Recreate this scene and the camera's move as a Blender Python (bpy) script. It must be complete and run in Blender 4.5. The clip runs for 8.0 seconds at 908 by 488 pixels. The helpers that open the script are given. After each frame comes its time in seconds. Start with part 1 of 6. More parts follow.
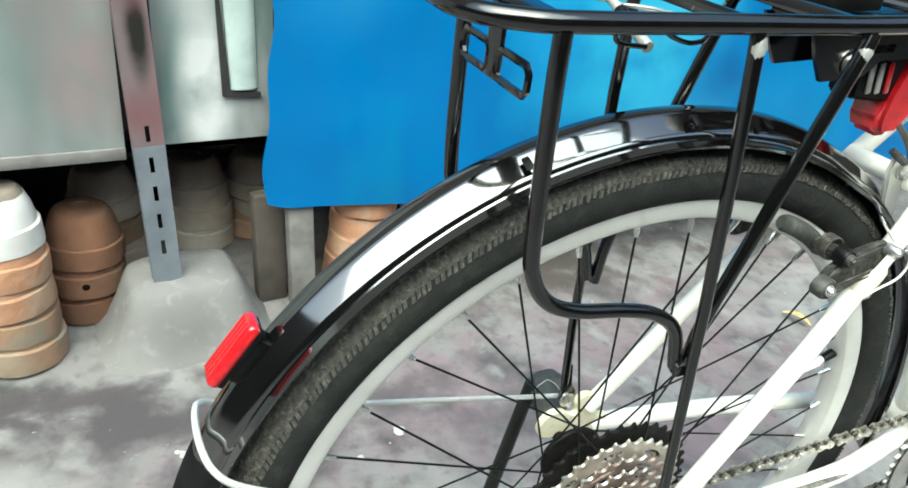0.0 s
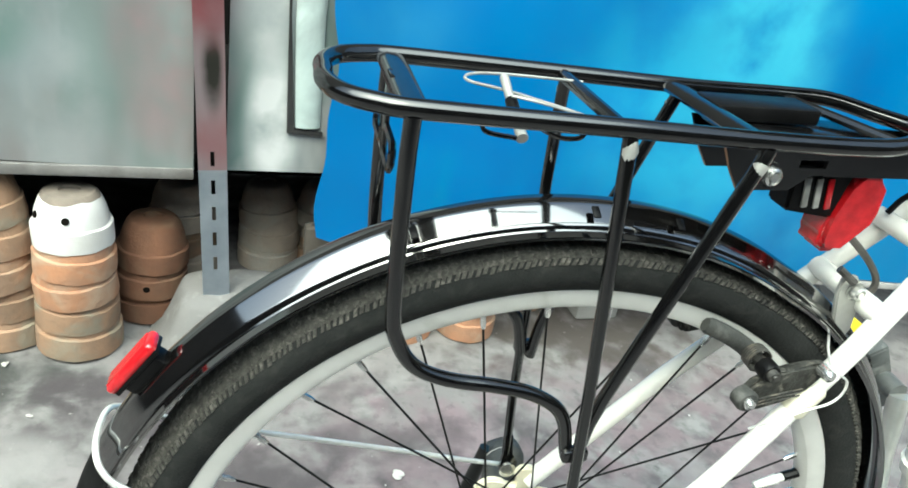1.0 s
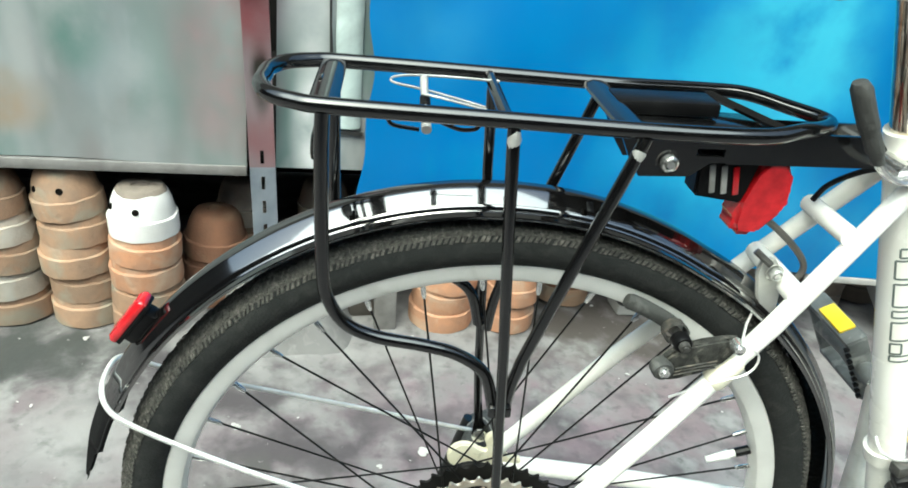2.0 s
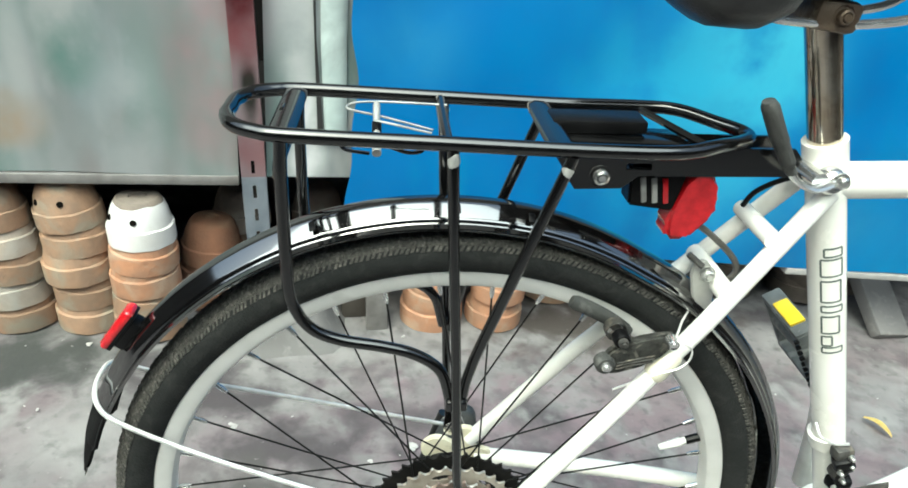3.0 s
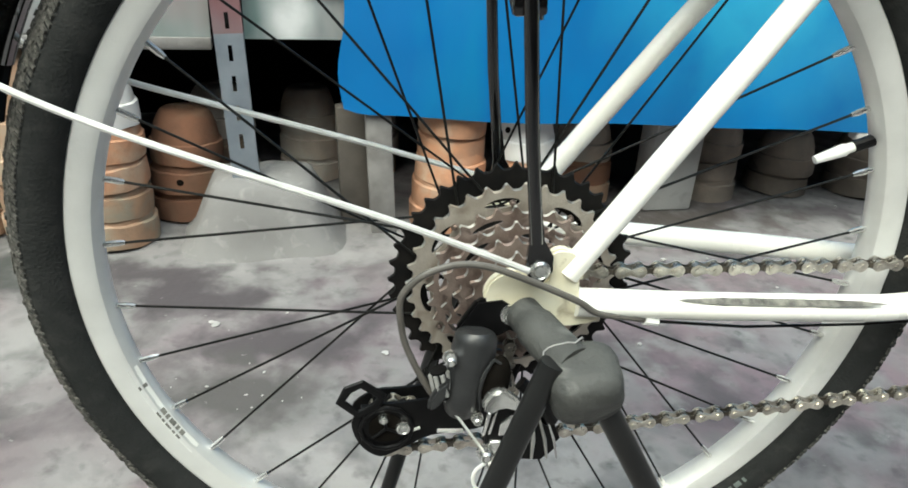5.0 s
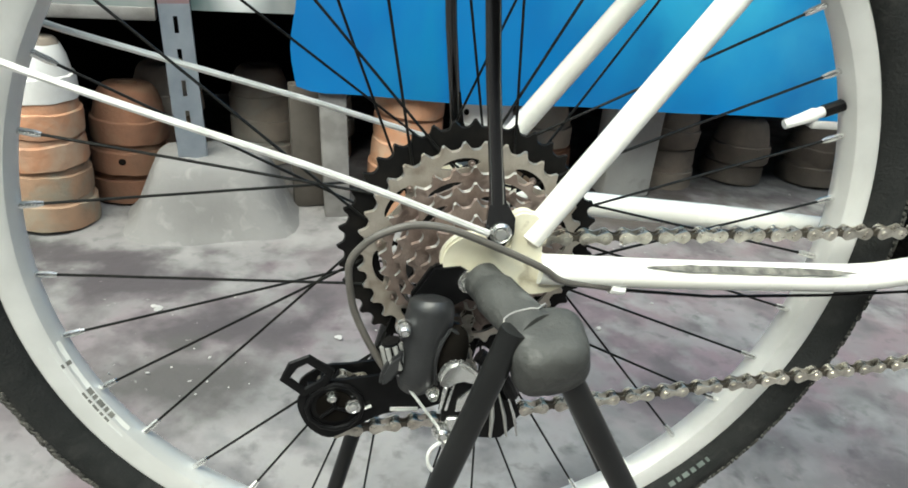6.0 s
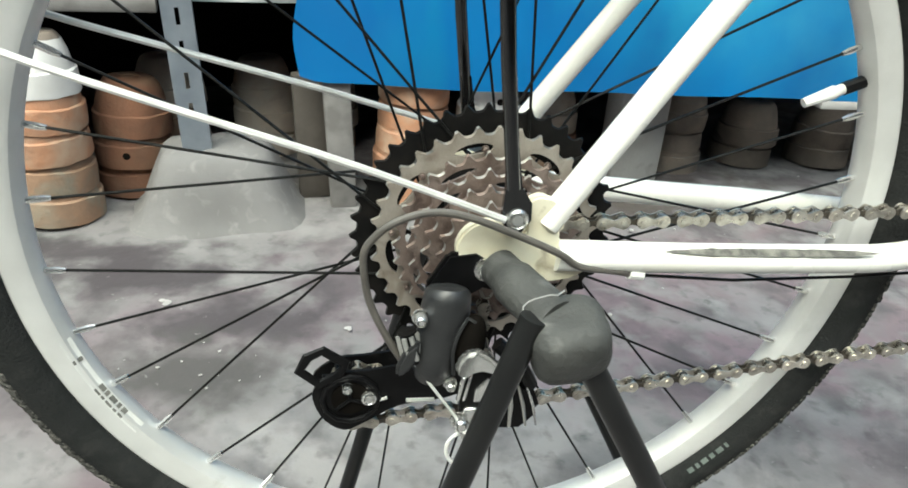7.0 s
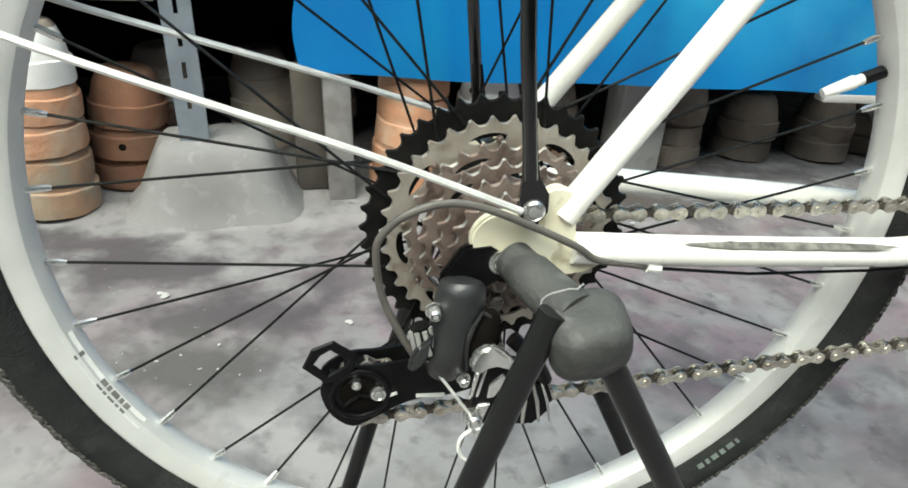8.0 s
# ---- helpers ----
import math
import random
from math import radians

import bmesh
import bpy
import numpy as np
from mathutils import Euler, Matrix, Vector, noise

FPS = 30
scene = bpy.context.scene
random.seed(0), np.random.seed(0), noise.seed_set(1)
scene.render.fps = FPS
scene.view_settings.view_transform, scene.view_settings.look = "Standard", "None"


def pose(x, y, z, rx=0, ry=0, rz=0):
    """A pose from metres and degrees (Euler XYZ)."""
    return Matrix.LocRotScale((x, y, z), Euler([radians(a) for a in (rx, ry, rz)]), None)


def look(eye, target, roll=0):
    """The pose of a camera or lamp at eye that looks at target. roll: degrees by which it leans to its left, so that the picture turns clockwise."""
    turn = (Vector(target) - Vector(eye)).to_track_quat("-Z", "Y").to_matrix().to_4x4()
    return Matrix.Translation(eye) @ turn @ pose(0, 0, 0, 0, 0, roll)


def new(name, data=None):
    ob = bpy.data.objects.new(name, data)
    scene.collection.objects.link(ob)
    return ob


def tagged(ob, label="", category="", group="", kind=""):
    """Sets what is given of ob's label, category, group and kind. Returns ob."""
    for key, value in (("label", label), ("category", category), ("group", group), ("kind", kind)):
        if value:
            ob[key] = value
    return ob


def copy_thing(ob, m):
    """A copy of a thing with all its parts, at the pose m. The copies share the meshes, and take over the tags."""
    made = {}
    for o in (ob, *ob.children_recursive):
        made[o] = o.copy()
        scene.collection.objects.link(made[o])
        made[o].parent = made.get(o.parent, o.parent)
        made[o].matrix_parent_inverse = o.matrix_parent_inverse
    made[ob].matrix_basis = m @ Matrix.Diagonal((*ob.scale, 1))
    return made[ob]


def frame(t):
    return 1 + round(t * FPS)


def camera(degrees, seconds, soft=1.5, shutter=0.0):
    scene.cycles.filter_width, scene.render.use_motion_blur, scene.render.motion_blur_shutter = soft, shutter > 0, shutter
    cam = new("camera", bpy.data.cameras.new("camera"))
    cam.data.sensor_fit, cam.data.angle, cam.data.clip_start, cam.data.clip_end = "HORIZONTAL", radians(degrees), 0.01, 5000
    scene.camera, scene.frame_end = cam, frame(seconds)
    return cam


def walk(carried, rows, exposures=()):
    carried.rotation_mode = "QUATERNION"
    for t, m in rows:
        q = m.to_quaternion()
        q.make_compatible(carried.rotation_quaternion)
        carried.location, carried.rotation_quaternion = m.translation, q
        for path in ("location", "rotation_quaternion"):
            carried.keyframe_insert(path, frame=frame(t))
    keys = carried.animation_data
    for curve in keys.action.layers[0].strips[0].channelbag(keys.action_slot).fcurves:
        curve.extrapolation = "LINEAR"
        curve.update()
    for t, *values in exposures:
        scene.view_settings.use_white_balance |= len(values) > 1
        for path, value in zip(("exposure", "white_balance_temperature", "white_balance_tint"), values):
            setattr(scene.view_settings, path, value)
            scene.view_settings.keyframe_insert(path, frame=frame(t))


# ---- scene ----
cam = camera(65.0, 8.0, soft=1.7)
PATH = [
    (0, (-0.3332, -0.3310, 0.8141), (0.4540, 1.2220, -0.1700), 8.12),
    (0.5, (-0.3001, -0.3639, 0.8350), (0.3195, 1.2928, -0.0985), 9.82),
    (1, (-0.2155, -0.3846, 0.8523), (0.2788, 1.3263, -0.0579), 11.11),
    (1.5, (-0.1600, -0.4065, 0.8668), (0.2233, 1.3180, -0.0709), 8.91),
    (1.7, (-0.1413, -0.4336, 0.8742), (0.1443, 1.3121, -0.0598), 8.84),
    (2.8, (-0.0943, -0.5067, 0.9166), (0.1217, 1.2357, -0.0411), 7.59),
    (3, (-0.0870, -0.5098, 0.9221), (0.1380, 1.2360, -0.0275), 6.59),
    (3.2, (-0.0756, -0.4999, 0.9205), (0.1407, 1.2099, -0.0943), 4.76),
    (3.5, (-0.0750, -0.4982, 0.8987), (0.1598, 1.1764, -0.1693), 4.71),
    (4, (-0.0708, -0.5061, 0.8184), (0.1326, 1.1521, -0.2812), 3.72),
    (4.3, (-0.0688, -0.4958, 0.7258), (0.1409, 1.2315, -0.2618), 1.91),
    (4.5, (-0.0768, -0.4660, 0.6960), (0.1329, 1.2515, -0.3071), 2.80),
    (5, (-0.0911, -0.4318, 0.5764), (0.1378, 1.3473, -0.3081), 3.44),
    (5.2, (-0.0895, -0.4192, 0.5569), (0.1833, 1.3645, -0.3067), 3.87),
    (6.3, (-0.0854, -0.4109, 0.5448), (0.2696, 1.3390, -0.3562), 5.28),
    (6.5, (-0.0862, -0.4082, 0.5434), (0.2651, 1.3396, -0.3631), 4.74),
    (7, (-0.0904, -0.4052, 0.5411), (0.2445, 1.3404, -0.3758), 4.19),
    (7.5, (-0.0941, -0.4037, 0.5393), (0.2420, 1.3415, -0.3780), 4.27),
    (8, (-0.0995, -0.3948, 0.5351), (0.2522, 1.3392, -0.3974), 4.60),
]
EXPOSURE, KELVIN, TINT, SKY, SUN = 1.50, 6000, -6, 0.11, 1.5
walk(cam, [(t, look(eye, target, roll)) for t, eye, target, roll in PATH], exposures=[
    (0.0, EXPOSURE + 0.26, KELVIN - 150, TINT - 4), (1.6, EXPOSURE + 0.24, KELVIN - 150, TINT - 5), (3.0, EXPOSURE + 0.10, KELVIN - 100, TINT - 4), (4.2, EXPOSURE - 0.10, KELVIN, TINT - 2),
    (5.0, EXPOSURE - 0.04, KELVIN, TINT), (6.4, EXPOSURE + 0.02, KELVIN, TINT), (8.0, EXPOSURE + 0.02, KELVIN, TINT)])

# ---- light: a bright overcast sky ----
world = bpy.data.worlds.new("overcast_sky")
scene.world = world
world.use_nodes = True
wn = world.node_tree.nodes
sky = wn.new("ShaderNodeTexSky")
sky.sky_type = "NISHITA"
sky.sun_disc = False
sky.sun_elevation = radians(58)
sky.sun_rotation = radians(214)
sky.air_density, sky.dust_density, sky.ozone_density = 1.0, 8.0, 1.0
world.node_tree.links.new(sky.outputs["Color"], wn["Background"].inputs["Color"])
wn["Background"].inputs["Strength"].default_value = SKY
sun_data = bpy.data.lights.new("sun", "SUN")
sun_data.energy, sun_data.angle, sun_data.color = SUN, radians(80), (1.0, 0.97, 0.93)
sun = new("sun", sun_data)
sun.matrix_basis = look((-1.2, -2.7, 4.6), (0, 0, 0))


# ---- materials ----
def mat(name, colour, second=None, scale=20.0, rough=0.6, metal=0.0, bump=0.0, bump_scale=120.0, third=None, third_scale=4.0,
        third_at=(0.55, 0.7), rough_var=0.1, coat=0.0, vary=0.0, ior=1.5):
    m = bpy.data.materials.new(name)
    m.use_nodes = True
    nt = m.node_tree
    n, link = nt.nodes, nt.links.new
    b = n["Principled BSDF"]
    co = n.new("ShaderNodeTexCoord")
    info = n.new("ShaderNodeObjectInfo")
    shift = n.new("ShaderNodeVectorMath")
    shift.operation = "MULTIPLY_ADD"
    link(info.outputs["Random"], shift.inputs[0])
    shift.inputs[1].default_value = (7.0, 11.0, 5.0)
    link(co.outputs["Object"], shift.inputs[2])
    where = shift.outputs["Vector"]

    def cloud(s, detail=6.0, distort=0.0):
        t = n.new("ShaderNodeTexNoise")
        t.inputs["Scale"].default_value, t.inputs["Detail"].default_value, t.inputs["Distortion"].default_value = s, detail, distort
        link(where, t.inputs["Vector"])
        return t.outputs["Fac"]

    def ramp(fac, lo, hi):
        r = n.new("ShaderNodeMapRange")
        r.inputs["From Min"].default_value, r.inputs["From Max"].default_value = lo, hi
        link(fac, r.inputs["Value"])
        return r.outputs["Result"]

    def mix(fac, a, c):
        x = n.new("ShaderNodeMix")
        x.data_type = "RGBA"
        link(fac, x.inputs["Factor"])
        for k, v in ((6, a), (7, c)):
            if isinstance(v, tuple):
                x.inputs[k].default_value = (*v, 1)
            else:
                link(v, x.inputs[k])
        return x.outputs[2]

    second = second or tuple(v * 0.75 for v in colour)
    out = mix(ramp(cloud(scale), 0.35, 0.65), colour, second)
    if third:
        out = mix(ramp(cloud(third_scale, 8.0, 0.6), *third_at), out, third)
    if vary:
        h = n.new("ShaderNodeHueSaturation")
        link(ramp(info.outputs["Random"], 0.0, 1.0), h.inputs["Value"])
        h.inputs["Value"].default_value = 1.0
        r = n.new("ShaderNodeMapRange")
        r.inputs["To Min"].default_value, r.inputs["To Max"].default_value = 1 - vary, 1 + vary
        link(info.outputs["Random"], r.inputs["Value"])
        link(r.outputs["Result"], h.inputs["Value"])
        link(out, h.inputs["Color"])
        out = h.outputs["Color"]
    link(out, b.inputs["Base Color"])
    r = n.new("ShaderNodeMapRange")
    r.inputs["To Min"].default_value, r.inputs["To Max"].default_value = max(0.02, rough - rough_var), min(1.0, rough + rough_var)
    link(cloud(scale * 1.7), r.inputs["Value"])
    link(r.outputs["Result"], b.inputs["Roughness"])
    b.inputs["Metallic"].default_value, b.inputs["IOR"].default_value, b.inputs["Coat Weight"].default_value = metal, ior, coat
    b.inputs["Coat Roughness"].default_value = 0.08
    if bump:
        bp = n.new("ShaderNodeBump")
        bp.inputs["Strength"].default_value, bp.inputs["Distance"].default_value = bump, 0.002
        link(cloud(bump_scale, 8.0), bp.inputs["Height"])
        link(bp.outputs["Normal"], b.inputs["Normal"])
    return m


CREAM = mat("cream_white_paint", (0.87, 0.865, 0.81), (0.82, 0.805, 0.735), 14, 0.26, coat=0.4, third=(0.50, 0.41, 0.25), third_scale=22, third_at=(0.68, 0.82), bump=0.05)
WORN = mat("scuffed_paint", (0.045, 0.043, 0.038), (0.19, 0.183, 0.155), 140, 0.6, bump=0.3, bump_scale=300)
BLACK = mat("black_gloss_paint", (0.0022, 0.0022, 0.0024), (0.004, 0.004, 0.004), 60, 0.13, ior=1.75, rough_var=0.05, bump=0.02, third=(0.035, 0.035, 0.032), third_scale=60, third_at=(0.70, 0.86))
FENDER = mat("black_gloss_plastic", (0.0022, 0.002, 0.002), (0.004, 0.0037, 0.0036), 30, 0.08, ior=2.6, rough_var=0.04, third=(0.022, 0.020, 0.018), third_scale=30, third_at=(0.64, 0.82))
RUBBER = mat("tyre_rubber", (0.0185, 0.0196, 0.0190), (0.0245, 0.0255, 0.0248), 60, 0.8, bump=0.5, bump_scale=500, third=(0.038, 0.0385, 0.036), third_scale=70, third_at=(0.52, 0.80), ior=1.22)
TREADMAT = mat("dusty_tread_rubber", (0.044, 0.043, 0.039), (0.080, 0.077, 0.069), 220, 0.9, bump=0.9, bump_scale=500, third=(0.17, 0.162, 0.142), third_scale=240, third_at=(0.52, 0.78), ior=1.3)
GREYRUB = mat("dusty_black_rubber", (0.042, 0.043, 0.041), (0.066, 0.067, 0.063), 30, 0.6, bump=0.6, bump_scale=220, third=(0.17, 0.17, 0.16), third_scale=34, third_at=(0.58, 0.82), rough_var=0.2, ior=1.35)
HOODMAT = mat("matt_black_moulding", (0.016, 0.0167, 0.0175), (0.025, 0.0257, 0.0265), 60, 0.40, bump=0.15, bump_scale=300, ior=1.5)
LEGMAT = mat("dusty_black_tube_paint", (0.005, 0.0053, 0.0055), (0.009, 0.0093, 0.0092), 30, 0.34, bump=0.05, third=(0.035, 0.035, 0.033), third_scale=50, third_at=(0.64, 0.84), rough_var=0.12, ior=1.45)
PLASTIC = mat("black_plastic", (0.0032, 0.0032, 0.0035), (0.006, 0.006, 0.0063), 50, 0.36, bump=0.1, bump_scale=300, ior=1.25, third=(0.045, 0.045, 0.042), third_scale=70, third_at=(0.66, 0.8))
BRAKEMAT = mat("grimy_cast_alloy", (0.085, 0.083, 0.077), (0.038, 0.036, 0.033), 90, 0.46, metal=0.3, bump=0.4, bump_scale=300, third=(0.24, 0.21, 0.165), third_scale=70, third_at=(0.55, 0.72))
ARMMAT = mat("grimy_grey_brake_alloy", (0.050, 0.050, 0.045), (0.020, 0.020, 0.018), 130, 0.6, bump=0.7, bump_scale=250, third=(0.14, 0.132, 0.112), third_scale=110, third_at=(0.57, 0.72), ior=1.3)
OLDCREAM = mat("yellowed_cream_paint", (0.80, 0.77, 0.62), (0.68, 0.63, 0.46), 40, 0.32, coat=0.3, third=(0.30, 0.25, 0.15), third_scale=60, third_at=(0.62, 0.78), bump=0.08)
FLAPMAT = mat("matt_black_rubber", (0.006, 0.006, 0.0062), (0.011, 0.011, 0.0112), 40, 0.75, bump=0.15, bump_scale=300, ior=1.15)
RINGMAT = mat("grey_chainring_alloy", (0.56, 0.56, 0.535), (0.42, 0.42, 0.40), 40, 0.4, metal=0.8, bump=0.1, third=(0.16, 0.155, 0.14), third_scale=40, third_at=(0.58, 0.74))
ALLOY = mat("satin_aluminium", (0.62, 0.62, 0.59), (0.50, 0.50, 0.47), 45, 0.42, metal=0.75, bump=0.08, bump_scale=400, third=(0.34, 0.33, 0.29), third_scale=25, third_at=(0.62, 0.8))
RIMMAT = mat("dull_rim_aluminium", (0.73, 0.73, 0.705), (0.65, 0.65, 0.625), 30, 0.45, metal=0.35, bump=0.08, bump_scale=400, third=(0.44, 0.44, 0.40), third_scale=20, third_at=(0.62, 0.82))
TABMAT = mat("pale_steel", (0.46, 0.46, 0.44), (0.28, 0.28, 0.265), 60, 0.35, metal=0.4)
CHROME = mat("bright_steel", (0.86, 0.86, 0.84), (0.68, 0.68, 0.66), 60, 0.22, metal=0.9)
RUSTSTEEL = mat("rusty_chrome", (0.66, 0.61, 0.52), (0.46, 0.38, 0.28), 40, 0.16, metal=0.95, bump=0.1, third=(0.26, 0.19, 0.12), third_scale=50, third_at=(0.58, 0.70))
CLAMPMAT = mat("rust_brown_steel", (0.16, 0.12, 0.085), (0.09, 0.06, 0.04), 50, 0.5, metal=0.5, bump=0.4, bump_scale=250, third=(0.28, 0.22, 0.16), third_scale=60, third_at=(0.55, 0.7))
COGMAT = mat("brown_stained_steel", (0.33, 0.268, 0.235), (0.215, 0.162, 0.138), 70, 0.36, metal=0.6, bump=0.3, bump_scale=500, third=(0.065, 0.045, 0.038), third_scale=55, third_at=(0.52, 0.68))
COGLIGHT = mat("worn_bare_steel", (0.50, 0.46, 0.40), (0.38, 0.335, 0.28), 60, 0.36, metal=0.6, bump=0.2, bump_scale=500, third=(0.22, 0.18, 0.14), third_scale=50, third_at=(0.58, 0.76))
BLACKCOG = mat("black_oxide_steel", (0.006, 0.006, 0.006), (0.012, 0.011, 0.010), 80, 0.45, metal=0.0, ior=1.2)
CHAINMAT = mat("oily_chain_steel", (0.66, 0.63, 0.56), (0.40, 0.37, 0.32), 160, 0.30, metal=0.85, vary=0.2)
# Inner links darkened to hold the shade of the gaps between plates.
CHAINGAP = mat("gap_shade_link", (0.05, 0.043, 0.035), (0.09, 0.078, 0.06), 160, 0.5, metal=0.6, vary=0.2)
WIREMAT = mat("galvanised_wire", (0.80, 0.80, 0.77), (0.66, 0.66, 0.63), 80, 0.34, metal=0.5)
SPOKEMAT = mat("black_spoke_steel", (0.005, 0.005, 0.005), (0.012, 0.012, 0.011), 90, 0.4, ior=1.2)
WHITEPL = mat("white_plastic", (0.78, 0.78, 0.75), (0.7, 0.7, 0.66), 60, 0.5)
REDLENS = mat("red_reflector_plastic", (0.52, 0.009, 0.016), (0.36, 0.006, 0.011), 140, 0.18, coat=0.8)
YELLOW = mat("yellow_reflector", (0.85, 0.62, 0.03), (0.8, 0.55, 0.02), 60, 0.3)
PEDALMAT = mat("worn_grey_plastic", (0.12, 0.125, 0.12), (0.07, 0.073, 0.07), 40, 0.6, bump=0.3, third=(0.24, 0.24, 0.225), third_scale=40, third_at=(0.55, 0.72))
YELLOWLEAF = mat("dry_yellow_leaf", (0.72, 0.58, 0.22), (0.62, 0.46, 0.14), 60, 0.6, bump=0.3)
CABLEMAT = mat("grey_cable_housing", (0.07, 0.064, 0.056), (0.10, 0.092, 0.082), 60, 0.45)
GUM = mat("saddle_vinyl", (0.014, 0.014, 0.015), (0.03, 0.03, 0.03), 40, 0.45, bump=0.2, bump_scale=400)
DARKMARK = mat("dark_print", (0.10, 0.10, 0.09), (0.22, 0.215, 0.19), 90, 0.5)
TEALMARK = mat("grey_green_print", (0.16, 0.19, 0.17), (0.1, 0.12, 0.11), 90, 0.6)
CONCRETE = mat("dusty_concrete", (0.168, 0.163, 0.160), (0.138, 0.133, 0.130), 9, 0.88, bump=0.6, bump_scale=70, third=(0.225, 0.220, 0.213), third_scale=40, third_at=(0.55, 0.80))
PALESTONE = mat("pale_cement", (0.34, 0.335, 0.325), (0.27, 0.265, 0.255), 12, 0.85, bump=0.5, bump_scale=80, third=(0.20, 0.195, 0.185), third_scale=14, third_at=(0.56, 0.72))
WOODGREY = mat("weathered_grey_wood", (0.205, 0.198, 0.190), (0.135, 0.128, 0.122), 25, 0.8, bump=0.4, bump_scale=90)
BROWNWOOD = mat("brown_wood", (0.075, 0.066, 0.056), (0.052, 0.045, 0.038), 25, 0.8, bump=0.4, bump_scale=90)
# Near-black colour that carries the shade of the recess behind the pots.
SHADEBLACK = mat("recess_shade", (0.004, 0.0037, 0.0035), (0.007, 0.0063, 0.006), 8, 0.95, bump=0.3, ior=1.2)
# Colour of the unseen walls that hold back the sky.
BLOCKWALL = mat("dark_sky_blocker", (0.05, 0.047, 0.045), (0.036, 0.034, 0.033), 2.0, 0.9, bump=0.3)
ORANGEPOT = mat("orange_terracotta", (0.43, 0.215, 0.118), (0.325, 0.185, 0.116), 26, 0.85, bump=0.9, bump_scale=110, third=(0.40, 0.285, 0.20), third_scale=15, third_at=(0.50, 0.68), vary=0.14)
TANPOT = mat("tan_terracotta", (0.325, 0.202, 0.126), (0.240, 0.162, 0.110), 26, 0.88, bump=0.9, bump_scale=110, third=(0.25, 0.215, 0.162), third_scale=14, third_at=(0.48, 0.64), vary=0.16)
BROWNPOT = mat("red_brown_terracotta", (0.170, 0.080, 0.045), (0.120, 0.060, 0.036), 22, 0.88, bump=0.6, bump_scale=160, third=(0.160, 0.100, 0.062), third_scale=13, third_at=(0.5, 0.7), vary=0.12)
# Brown clay darkened for the shade under the sheet; also the bare bases.
SHADED_BARE_CLAY = mat("shaded_and_bare_clay", (0.215, 0.178, 0.145), (0.150, 0.128, 0.108), 22, 0.9, bump=0.6, bump_scale=160, third=(0.150, 0.128, 0.105), third_scale=13, third_at=(0.5, 0.7), vary=0.2)
GREYPOT = mat("mossy_grey_terracotta", (0.45, 0.380, 0.310), (0.35, 0.305, 0.255), 24, 0.9, bump=0.8, bump_scale=110, third=(0.40, 0.375, 0.33), third_scale=13, third_at=(0.5, 0.68), vary=0.18)
WHITEPOT = mat("limewashed_terracotta", (0.64, 0.632, 0.616), (0.576, 0.56, 0.536), 22, 0.8, bump=0.25, bump_scale=160, third=(0.4, 0.368, 0.336), third_scale=16, third_at=(0.64, 0.78))
HOLEMAT = mat("dark_hole", (0.004, 0.0035, 0.003), (0.007, 0.006, 0.005), 40, 0.9, ior=1.1)
STONE = mat("pale_grit", (0.42, 0.41, 0.39), (0.30, 0.295, 0.28), 60, 0.8)
POSTGREY = mat("blue_grey_post_paint", (0.383, 0.422, 0.473), (0.294, 0.332, 0.383), 18, 0.5, metal=0.2, bump=0.1)
GAPBLACK = mat("gap_black", (0.01, 0.01, 0.01), (0.02, 0.02, 0.02), 30, 0.7)
PALETRIM = mat("pale_green_plastic", (0.467, 0.548, 0.528), (0.365, 0.436, 0.426), 12, 0.35, bump=0.1, third=(0.304, 0.345, 0.345), third_scale=9)


